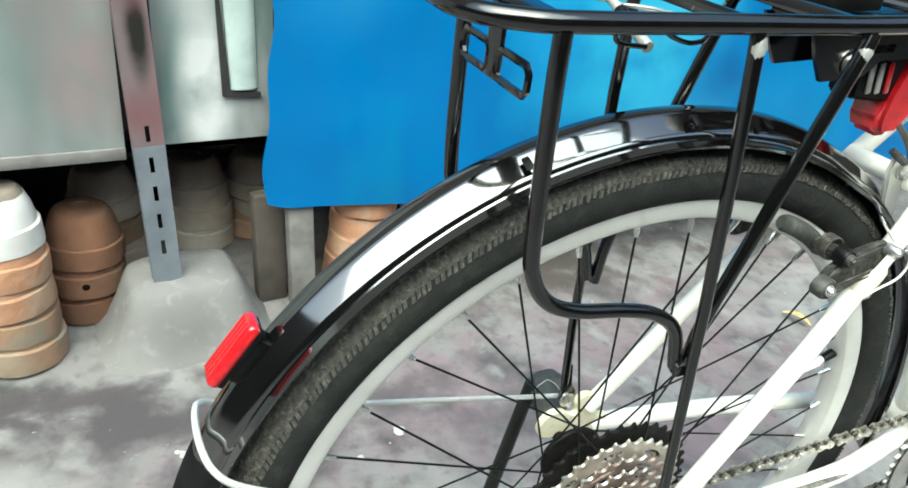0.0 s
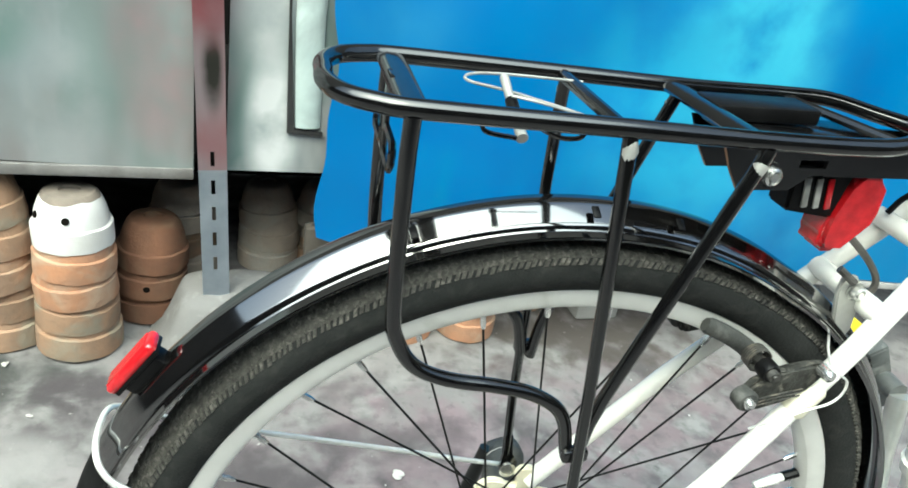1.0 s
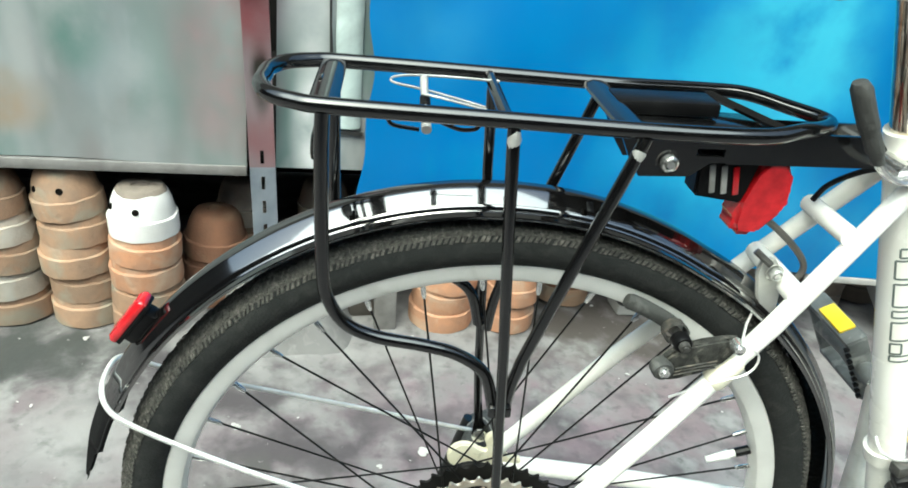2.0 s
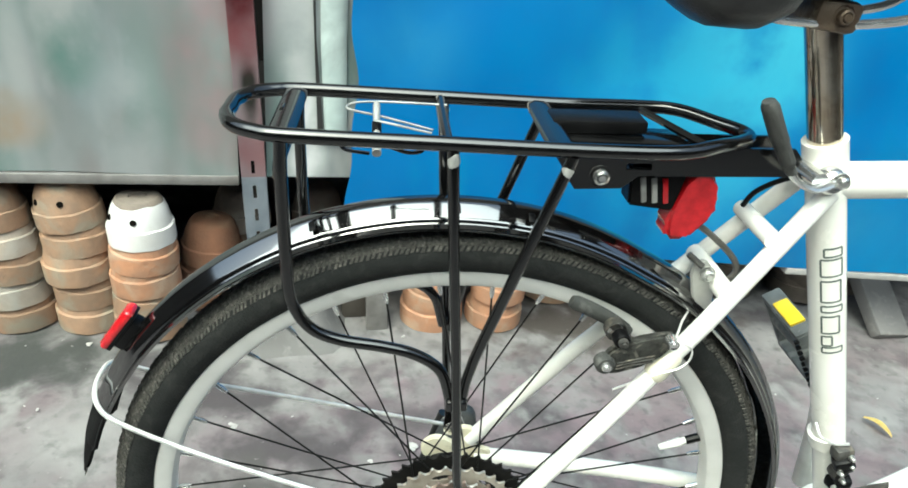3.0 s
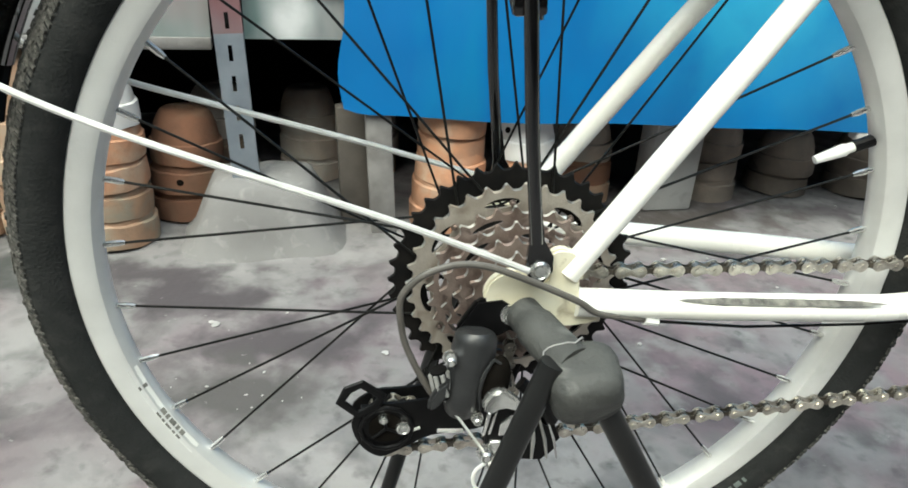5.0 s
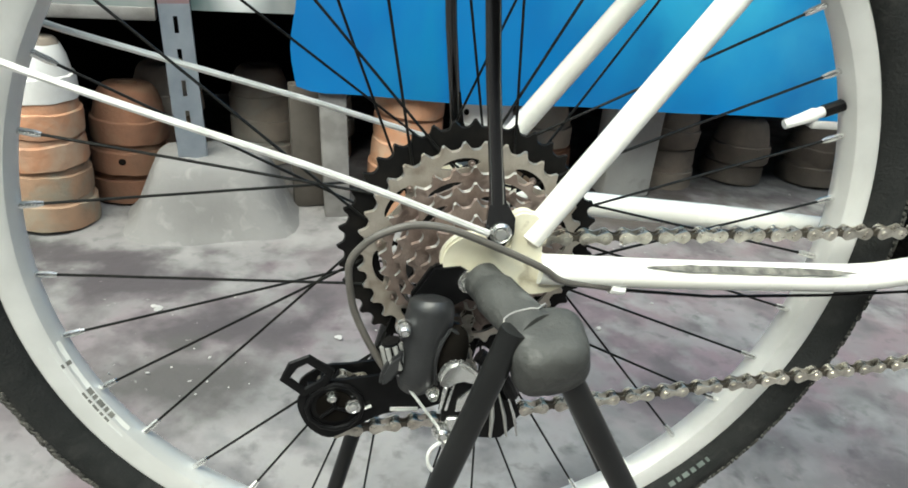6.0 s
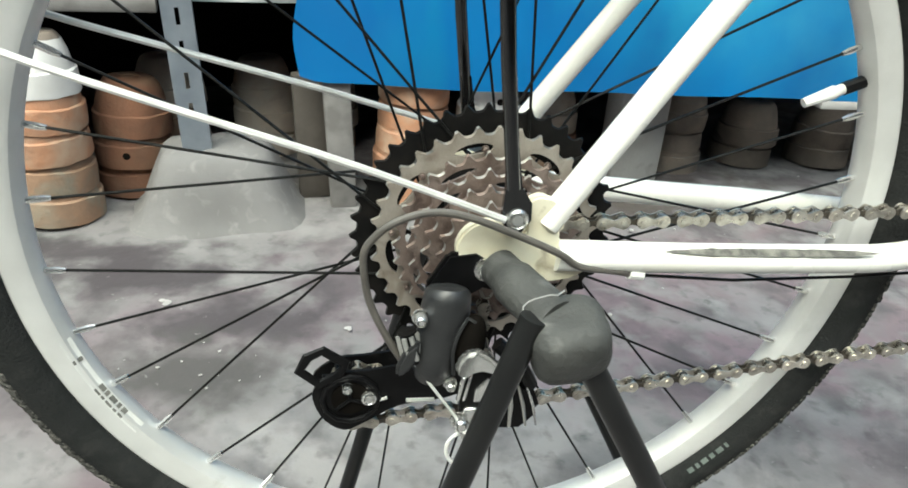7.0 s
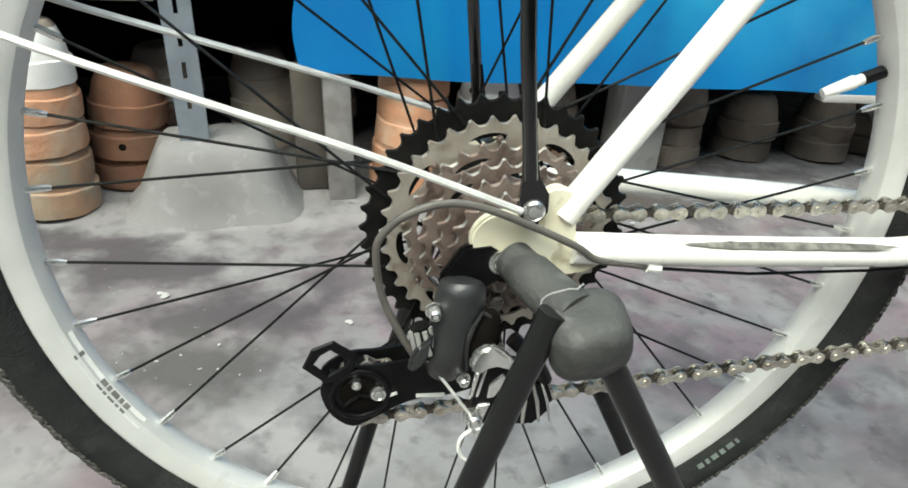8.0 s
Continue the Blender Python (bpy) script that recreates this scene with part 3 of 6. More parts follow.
def blue_sheet():
    def low(u):
        return 0.227 - 0.006 * min(u / 0.3, 1.0) - 0.010 * max(0.0, u - 0.6) + 0.002 * math.sin(u * 17) + (0.010 * math.exp(-(u / 0.02) ** 2))

    def left(z):
        return 0.006 * math.sin(z * 14 + 0.5) + 0.004 * math.sin(z * 37) - 0.02 * max(0.0, z - 0.55)

    bm = grid_sheet(0.0, 1.9, 0.2, 1.14, 0.0, 90, 45, 0.007, low, seed=7.1, left=left, thick=0.003)
    thing("blue_sheet", bm, BLUESHEET, "faded bright blue painted sheet hanging before the pots", "sheet", at=SHEET)
    bm = bmesh.new()
    box(bm, (1.05, 0.03, 0.016), pose(1.47, 0.014, 0.202, 0, 0.6, 0), 0.003)
    thing("support_rail", bm, PALESTONE, "pale grey rail under the blue sheet", "rail", at=SHEET)


def slotted_post():
    """A flat channel with a row of slots, standing in its concrete foot."""
    p = thing("slotted_post", None, None, "slotted steel post, rusty red above and blue-grey below", "post", at=BG @ pose(-0.182, -0.024, 0.38) @ pose(0, 0, 0, 0, -2.4, 0) @ pose(0, 0, -0.38))

    def channel(z0, z1, slots):
        bm = bmesh.new()
        w, s = 0.0225, 0.0032
        across = [(-w, 0.0212), (-w, 0.0), (-s, 0.0), (s, 0.0), (w, 0.0), (w, 0.0212)]
        edges = sorted({z0, z1, *[e for z in slots for e in (z - 0.0125, z + 0.0125)], *np.arange(z0 + 0.06, z1, 0.06).round(4).tolist()})
        edges = [z for z in edges if all(not (q - 0.0124 < z < q + 0.0124) for q in slots)]
        rows = [[bm.verts.new((x, y, z)) for x, y in across] for z in edges]
        for p, q in zip(rows, rows[1:]):
            mid = (p[0].co.z + q[0].co.z) / 2
            for k in range(5):
                if k == 2 and any(abs(mid - z) < 0.012 for z in slots):
                    continue
                bm.faces.new((p[k], p[k + 1], q[k + 1], q[k]))
        bmesh.ops.solidify(bm, geom=bm.faces[:], thickness=0.002)
        return bm

    part("lower_channel", channel(0.04, 0.358, [0.181 + 0.0488 * k for k in range(4)]), POSTGREY, p, "blue-grey painted channel with slots")
    part("upper_channel", channel(0.358, 1.16, [0.378]), RUSTPOST, p, "rusty red stained channel")
    bm = bmesh.new()
    rows = []
    for z, w, d in ((-0.01, 0.150, 0.124), (0.004, 0.138, 0.114), (0.016, 0.127, 0.105), (0.050, 0.112, 0.093), (0.085, 0.097, 0.079), (0.103, 0.089, 0.071), (0.112, 0.079, 0.061), (0.116, 0.046, 0.038), (0.117, 0.0, 0.0)):
        row = []
        for k in range(36):
            a = 2 * math.pi * k / 36
            c, s = math.cos(a), math.sin(a)
            f = (abs(c) ** 4.5 + abs(s) ** 4.5) ** (-1 / 4.5)
            wob = 1 + 0.05 * noise.noise(Vector((c * 2, s * 2, z * 12)))
            row.append(bm.verts.new((w * f * c * wob, d * f * s * wob, z + 0.004 * noise.noise(Vector((c * 3 + 5, s * 3, z * 9))))))
        rows.append(row)
    for a, b in zip(rows, rows[1:]):
        for k in range(36):
            bm.faces.new((a[k], a[(k + 1) % 36], b[(k + 1) % 36], b[k]))
    bmesh.ops.remove_doubles(bm, verts=bm.verts[:], dist=0.0005)
    thing("concrete_mound", bm, CONCRETE, "lumpy dusty concrete mound round the post", "concrete mound", at=pose(-0.281, 0.785, 0, 0, 0, 6), smooth=60)


def stakes():
    bm = bmesh.new()
    box(bm, (0.046, 0.03, 0.250), pose(0, 0, 0.122), 0.004)
    thing("grey_stake", bm, WOODGREY, "weathered grey wooden stake under the blue sheet", "stake", at=pose(-0.070, 0.790, 0, 0, -3, 4))
    bm = bmesh.new()
    box(bm, (0.055, 0.03, 0.228), pose(0, 0, 0.112), 0.004)
    thing("brown_stake", bm, BROWNWOOD, "brown wooden board standing behind the stake", "board", at=pose(-0.122, 0.835, 0, 0, -2, 8))
    bm = bmesh.new()
    box(bm, (0.110, 0.07, 0.30), pose(0, 0, 0.148), 0.008)
    thing("concrete_block", bm, PALESTONE, "pale grey concrete pillar under the blue sheet", "pillar", at=pose(0.522, 0.925, 0, 0, 0, 6))
    bm = bmesh.new()
    box(bm, (0.10, 0.035, 0.24), pose(0, 0, 0.10), 0.006)
    thing("grey_slab", bm, CONCRETE, "grey slab leaning under the blue sheet", "slab", at=pose(1.185, 0.845, 0.01, -56, 6, 10))


def pots():
    profile = [(0.0605, 0.0006), (0.0655, 0.0000), (0.0673, 0.0014), (0.0677, 0.010), (0.0675, 0.026), (0.0671, 0.0392), (0.0660, 0.0404), (0.0622, 0.0412), (0.0610, 0.0500), (0.0570, 0.068),
               (0.0505, 0.086), (0.0445, 0.0938), (0.0395, 0.0970), (0.018, 0.0985), (0.016, 0.095), (0.0, 0.095)]
    first = {}

    def drain_hole(ob, a, z, r, tilt):
        h = bmesh.new()
        lathe(h, [(0.0, 0.0012), (0.0058, 0.0014), (0.0066, 0.0), (0.0066, -0.004), (0.0, -0.004)], 12, pose(0, 0, z, 0, 0, a) @ pose(r, 0, 0, 0, tilt, 0))
        part("drain_hole", h, HOLEMAT, ob)

    def pot(kind, m, scale=1.0):
        material, words = {"white": (WHITEPOT, "limewashed white clay pot, upside down on a stack"), "orange": (ORANGEPOT, "orange terracotta pot, upside down in a stack"),
                           "brown": (BROWNPOT, "dark red-brown clay pot, upside down in a stack"), "tan": (TANPOT, "dusty tan clay pot, upside down in a stack"), "shaded": (SHADED_BARE_CLAY, "brown clay pot with shade put into its colour, upside down under the blue sheet"), "grey": (GREYPOT, "mossy grey-brown clay pot, upside down in a stack")}[kind]
        if kind not in first:
            bm = lathe(bmesh.new(), profile, 36)
            for v in bm.verts:
                v.co.z += (0.0022 * noise.noise(v.co * 28 + Vector((9, 0, 0))) + 0.0012 * noise.noise(v.co * 75)) * (1.0 if v.co.z < 0.045 else 0.4)
                v.co.x *= 1 + 0.03 * noise.noise(v.co * 11) + 0.016 * noise.noise(v.co * 40)
                v.co.y *= 1 + 0.03 * noise.noise(v.co * 11 + Vector((4, 0, 0))) + 0.012 * noise.noise(v.co * 40)
            ob = thing("clay_pot", bm, material, words, "pot", "stacked clay pots", at=m)
            for a, z in ((-90, 0.063), (-150, 0.063)) if kind == "white" else ():
                drain_hole(ob, a, z, 0.0590, 68)
            if kind == "white":
                part("bare_base", lathe(bmesh.new(), [(0.0495, 0.0862), (0.0455, 0.0940), (0.0410, 0.0978), (0.018, 0.0993), (0.016, 0.0957), (0.0, 0.0957)], 36), SHADED_BARE_CLAY, ob, "bare grey base without limewash")
            first[kind] = ob
            ob.matrix_basis = m @ Matrix.Diagonal((scale, scale, scale, 1))
            return ob
        ob = copy_thing(first[kind], m)
        ob.matrix_basis = m @ Matrix.Diagonal((scale, scale, scale, 1))
        return ob

    rnd = random.Random(11)

    def stack(x, y, kinds, lean=(0, 0), step=0.0445, scale=1.0, turn=None, grow=0.03):
        row = []
        for k, kind in enumerate(kinds):
            a = rnd.uniform(-25, 25) if turn is None or k < len(kinds) - 1 else turn
            j = 0.001 if kind == "white" else 0.004
            row.append(pot(kind, pose(x + lean[0] * k + rnd.uniform(-j, j), y + lean[1] * k + rnd.uniform(-j, j), k * step - 0.001,
                           -math.degrees(lean[1] / step) * 0.6 + rnd.uniform(-3, 3), math.degrees(lean[0] / step) * 0.6 + rnd.uniform(-3, 3), a), scale * (1 + grow * (len(kinds) - 1 - k)) * rnd.uniform(0.98, 1.02)))
        return row

    stack(-0.795, 0.775, ["tan", "grey", "tan", "grey", "tan"], (-0.004, 0.001), step=0.054, turn=10, scale=0.93)
    top = stack(-0.660, 0.785, ["tan", "tan", "tan", "tan", "tan"], (-0.004, 0.000), step=0.056, turn=18, scale=0.93)[-1]
    for a in (-95, -150):
        drain_hole(top, a, 0.064, 0.0580, 68)
    stack(-0.538, 0.766, ["tan", "tan", "orange", "orange", "white"], (0.0, 0.000), step=0.0510, turn=5, scale=0.92, grow=0.032)
    middle = stack(-0.435, 0.876, ["brown", "brown", "brown"], (0, 0), step=0.054, turn=20, scale=0.96)[1]
    drain_hole(middle, -80, 0.026, 0.0668, 88)
    stack(-0.400, 1.04, ["grey", "tan", "grey"], step=0.054, scale=0.97)
    stack(-0.225, 1.095, ["grey", "grey", "grey"], step=0.049, scale=0.96)
    stack(-0.10, 1.12, ["tan", "grey", "grey"], step=0.049, scale=0.94)
    stack(0.050, 0.842, ["orange", "orange", "orange", "orange", "orange"], (0.001, 0), step=0.046, scale=0.92)
    stack(0.196, 0.846, ["orange", "orange", "white"], step=0.070, scale=0.90)
    stack(0.345, 0.98, ["tan", "brown", "grey"], scale=1.0)
    # the overhang's shade is put into the colour of these pots
    stack(0.650, 1.0, ["shaded", "shaded", "shaded"], step=0.047, scale=0.91)
    stack(0.840, 1.03, ["shaded", "shaded"], step=0.048, scale=1.0)
    stack(1.035, 1.03, ["shaded", "shaded"], step=0.048, scale=1.0)
    stack(1.18, 1.09, ["shaded", "shaded", "shaded"], scale=1.0)


def leaf():
    """A fallen yellow leaf, a long curled sliver."""
    bm = bmesh.new()
    rows = []
    for k in range(13):
        t = k / 12
        w = 0.0075 * math.sin(math.pi * (0.06 + 0.90 * t)) ** 0.8
        c = Vector((0.926 + 0.026 * t, 0.530 - 0.056 * t, 0.004 + 0.010 * math.sin(math.pi * t)))
        rows.append([bm.verts.new(c + Vector((w * g, w * 0.5 * g, 0.003 * abs(g)))) for g in (-1.0, -0.5, 0.0, 0.5, 1.0)])
    faces = [bm.faces.new((p[j], p[j + 1], q[j + 1], q[j])) for p, q in zip(rows, rows[1:]) for j in range(4)]
    bmesh.ops.solidify(bm, geom=faces, thickness=0.0006)
    thing("leaf", bm, YELLOWLEAF, "curled yellow leaf lying on the ground", "leaf")


def sky_block_walls():
    """Unseen walls added on all sides to block low sky and darken reflections."""
    bm = bmesh.new()
    box(bm, (16.0, 0.2, 3.0), pose(0, -3.1, 1.5))
    north = bmesh.new()
    box(north, (16.0, 0.2, 5.0), pose(0, 1.95, 2.5))
    thing("wall_north", north, BLOCKWALL, "unseen dark wall added behind the cabinet to block sky", "wall", kind="structure")
    for name, x in (("wall_west", -5.0), ("wall_east", 4.6)):
        end = bmesh.new()
        box(end, (0.2, 4.8, 2.6), pose(x, -0.57, 1.3))
        thing(name, end, BLOCKWALL, "unseen dark wall added at the side to block low sky", "wall", kind="structure")
    thing("wall_south", bm, BLOCKWALL, "unseen dark wall added opposite to block low sky", "wall", kind="structure")


ground()
sky_block_walls()
cabinet()
blue_sheet()
slotted_post()
stakes()
pots()
leaf()


# ---- the bicycle ----
AXLE = 0.345
BIKE = thing("bicycle", None, None, "cream-white bicycle with black rear rack and fender", "bicycle")


def polar(r, degrees, y=0.0):
    return Vector((r * math.cos(radians(degrees)), y, AXLE + r * math.sin(radians(degrees))))


def mirror(points):
    return [(x, -y, z) for x, y, z in points]


def rear_wheel():
    centre = along_y(0, 0, AXLE)
    rim = [(0.2632, 0.0), (0.2640, 0.0050), (0.2668, 0.0100), (0.2705, 0.0122), (0.2810, 0.0126), (0.2830, 0.0115), (0.2830, 0.0098), (0.2770, 0.0092),
           (0.2770, -0.0092), (0.2830, -0.0098), (0.2830, -0.0115), (0.2810, -0.0126), (0.2705, -0.0122), (0.2668, -0.0100), (0.2640, -0.0050)]
    wheel = part("rear_wheel", lathe(bmesh.new(), rim, 120, centre, close=True), RIMMAT, BIKE, "dull silver aluminium rim", 30)
    # tyre with its lugs
    mid, a, b = 0.2975, 0.0202, 0.0205
    section = [(mid + a * math.cos(t), b * math.sin(t)) for t in np.linspace(math.radians(-140), math.radians(140), 22).tolist()]
    part("tyre", lathe(bmesh.new(), section, 140, centre, close=True), RUBBER, wheel, "worn black rubber tyre with a knobbly tread", 50)
    crown = [(mid + (a + 0.0003) * math.cos(t), (b + 0.0003) * math.sin(t)) for t in np.linspace(-0.98, 0.98, 16).tolist()]
    part("tread_band", lathe(bmesh.new(), crown, 140, centre), TREADMAT, wheel, "dusty tread", 50)
    verts, faces = [], []

    def lug(angle, across, long, wide, high, skew=0.0):
        """A small block on the tyre's surface: across is the angle over the section."""
        start = len(verts)
        for h, sh in ((-0.001, 1.0), (high, 0.78)):
            for da, dw in ((-1, -1), (1, -1), (1, 1), (-1, 1)):
                t = across + dw * wide * sh / 2 / a
                r = mid + (a + h) * math.cos(t)
                g = angle + (da * long * sh / 2 + skew * dw) / r
                verts.append((r * math.cos(g), -(b + h) * math.sin(t), AXLE + r * math.sin(g)))
        f = [(4, 5, 6, 7), (0, 1, 5, 4), (1, 2, 6, 5), (2, 3, 7, 6), (3, 0, 4, 7)]
        faces.extend(tuple(start + k for k in q) for q in f)

    count = 215
    worn = random.Random(21)
    for k in range(count):
        g = 2 * math.pi * k / count
        half = math.pi / count
        for s in (-1, 1):
            for shift in (0.0, half):
                lug(g + shift + worn.uniform(-0.2, 0.2) * half, s * (1.08 + worn.uniform(-0.03, 0.03)), 0.0030, 0.0050, 0.0014 * worn.uniform(0.6, 1.2), s * 0.0012)
            for at, across, long, wide, high, skew in ((1, 0.84, 0.0042, 0.0046, 0.0013, 0.0016), (0, 0.58, 0.0040, 0.0044, 0.0012, -0.0014), (1, 0.35, 0.0040, 0.0042, 0.0011, 0.0014), (0, 0.12, 0.0042, 0.0042, 0.0011, -0.0012)):
                lug(g + (at + worn.uniform(-0.7, 0.7)) * half, s * (across + worn.uniform(-0.06, 0.06)), long * worn.uniform(0.8, 1.15), wide * worn.uniform(0.8, 1.1), high * worn.uniform(0.4, 1.15), s * skew * worn.uniform(-0.6, 1.4))
    me = bpy.data.meshes.new("tread")
    me.from_pydata(verts, [], faces)
    me.materials.append(TREADMAT)
    tread = tagged(new("tread", me), kind="stuff")
    tread.parent = wheel
    # hub
    hub = lathe(bmesh.new(), [(0.0, 0.055), (0.005, 0.055), (0.006, 0.03), (0.013, 0.03), (0.030, 0.024), (0.031, 0.022), (0.030, 0.019), (0.016, 0.014), (0.014, 0.0),
                              (0.016, -0.028), (0.030, -0.033), (0.031, -0.035), (0.030, -0.038), (0.014, -0.045), (0.006, -0.05), (0.005, -0.075), (0.0, -0.075)], 28, centre)
    part("hub", hub, BLACKCOG, wheel, "dark oily hub")
    # thirty-six laced spokes, alternate flanges, three crossings
    sp = bmesh.new()
    lathe(sp, [(0.0, 0), (0.0009, 0), (0.0009, 1.0), (0.0, 1.0)], 6)
    spoke_me = link_mesh("spoke", sp, SPOKEMAT)
    ni = bmesh.new()
    lathe(ni, [(0.0, -0.002), (0.0022, -0.002), (0.0022, 0.009), (0.0015, 0.013), (0.0, 0.013)], 8)
    nipple_me = link_mesh("nipple", ni, CHROME)
    for k in range(36):
        angle = 6.6 + 10 * k
        near = k % 2 == 0
        way = -1 if (k // 2) % 2 == 0 else 1
        a0 = polar(0.029, angle + way * 60, -0.0225 if near else 0.0355)
        b0 = polar(0.2635, angle)
        d = b0 - a0
        turn = d.to_track_quat("Z", "Y").to_matrix().to_4x4()
        piece("spoke", spoke_me, wheel, Matrix.Translation(a0) @ turn @ Matrix.Diagonal((1, 1, d.length, 1)))
        piece("nipple", nipple_me, wheel, Matrix.Translation(b0) @ (-d).to_track_quat("Z", "Y").to_matrix().to_4x4())
    # valve with its cap
    v0, v1 = polar(0.2645, 21.4), polar(0.223, 21.4)
    part("valve", tube([v0, v0.lerp(v1, 0.45), v0.lerp(v1, 0.5), v1], [0.0036, 0.0036, 0.0046, 0.0030], 10), WHITEPL, wheel, "white valve cap")
    part("valve_collar", tube([v0.lerp(v1, -0.05), v0.lerp(v1, 0.35)], 0.0043, 10), PLASTIC, wheel)
    # printed labels: white bands on the rim with dark marks, and grey marks on the tyre
    def band(r0, y0, r1, y1, a0, a1, material, name, label=""):
        bm = bmesh.new()
        n = max(2, int((a1 - a0) / 2))
        rows = [[bm.verts.new(polar(r, a0 + (a1 - a0) * i / n, y)) for r, y in ((r0, y0), (r1, y1))] for i in range(n + 1)]
        for p, q in zip(rows, rows[1:]):
            bm.faces.new((p[0], p[1], q[1], q[0]))
        part(name, bm, material, wheel, label)

    for s, w in ((0, 1.0), (1.5, 0.6), (2.6, 1.1), (4.2, 0.8), (5.5, 1.2), (7.2, 0.5)):
        band(0.2862, -0.0174, 0.2898, -0.0193, -49 + s, -49 + s + w, TEALMARK, "sidewall_mark")
    band(0.2638, -0.0062, 0.2694, -0.0119, 196.5, 214.0, WHITEPL, "rim_label", "white rim label with dark marks")
    for s, w in ((3.2, 0.5), (8.4, 0.9), (9.8, 0.5), (10.8, 1.0), (12.4, 0.5), (13.4, 0.7)):
        band(0.2640, -0.0072, 0.2688, -0.0116, 196.5 + s, 196.5 + s + w * 1.3, DARKMARK, "label_mark")


def cog(r, teeth, y, inner, thick=0.0022, windows=0, deep=0.0046):
    """A toothed sprocket ring, with oval openings between its arms where windows is given."""
    bm = bmesh.new()
    per = 8
    n = teeth * per
    root = r - deep
    shape = [0.0, 0.0, 0.10, 0.52, 1.0, 0.92, 0.30, 0.04]

    mid1, mid2 = inner + (root - inner) * 0.70, inner + (root - inner) * 0.30
    loops = []
    centre, tall = (mid1 + mid2) / 2, (mid1 - mid2) / 2

    def oval(k):
        """Half the height of the opening at step k of the ring."""
        u = ((k * windows / n) % 1) / 0.25 - 1 if windows else 2.0
        return tall * math.sqrt(max(0.0, 1 - u * u)) if abs(u) < 1 else 0.0

    for f in (lambda k: root + deep * shape[k % per], lambda k: centre + max(0.0002, oval(k)), lambda k: centre - max(0.0002, oval(k)), lambda k: inner):
        loops.append([bm.verts.new((f(k) * math.cos(2 * math.pi * k / n), y, AXLE + f(k) * math.sin(2 * math.pi * k / n))) for k in range(n)])
    faces = []
    for j, (p, q) in enumerate(zip(loops, loops[1:])):
        for k in range(n):
            if j == 1 and oval(k) + oval(k + 1) > 0:
                continue
            faces.append(bm.faces.new((p[k], p[(k + 1) % n], q[(k + 1) % n], q[k])))
    made = bmesh.ops.extrude_face_region(bm, geom=faces)
    front = [g for g in made["geom"] if isinstance(g, bmesh.types.BMVert)]
    bmesh.ops.translate(bm, verts=front, vec=(0, -thick, 0))
    for v in front:
        d = Vector((v.co.x, 0, v.co.z - AXLE))
        if d.length > root - 0.0002:
            v.co -= d.normalized() * min(0.0008, 0.35 * thick)
    return bm


def freewheel():
    body = lathe(bmesh.new(), [(0.0, 0.058), (0.010, 0.058), (0.016, 0.056), (0.018, 0.052), (0.020, 0.012), (0.0, 0.012)], 28, along_y(0.003, 0, AXLE - 0.002))
    f = part("freewheel", body, BLACKCOG, BIKE, "seven-speed freewheel, brown with grease and rust")
    specs = [(0.0840, 41, -0.0130, 0.058, 0, BLACKCOG, "black largest sprocket"), (0.0722, 35, -0.0190, 0.0510, 8, COGLIGHT, "pale worn sprocket"), (0.0590, 29, -0.0245, 0.0440, 7, COGMAT, ""),
             (0.0505, 25, -0.0298, 0.0350, 6, COGMAT, ""), (0.0425, 21, -0.0350, 0.024, 0, COGMAT, ""), (0.0345, 17, -0.0402, 0.018, 0, COGMAT, ""), (0.0275, 13, -0.0454, 0.014, 0, COGMAT, "")]
    for r, teeth, y, inner, windows, material, label in specs:
        bm = cog(r, teeth, y, inner, windows=windows)
        bmesh.ops.translate(bm, verts=bm.verts[:], vec=(0.003, 0, -0.002))
        ring = part("sprocket", bm, material, f, label)
        if material is not BLACKCOG:
            ring.data.materials.append(RINGMAT)
            for face in ring.data.polygons:
                out = Vector((face.center.x - 0.003, 0, face.center.z - AXLE + 0.002))
                if out.length > r - 0.0058 and abs(face.normal.y) < 0.93 and noise.noise(face.center * 160) > -0.05:
                    face.material_index = 1
    # stamped steps between the rings and the pins that hold them
    pin = link_mesh("rivet", bolt(bmesh.new(), 0, 0, 0, 0.0017, 0.0014), COGMAT)
    for k in range(9):
        t = radians(40 * k + 15)
        piece("rivet", pin, f, pose(0.003 + 0.0585 * math.cos(t), -0.0218, AXLE - 0.002 + 0.0585 * math.sin(t)))


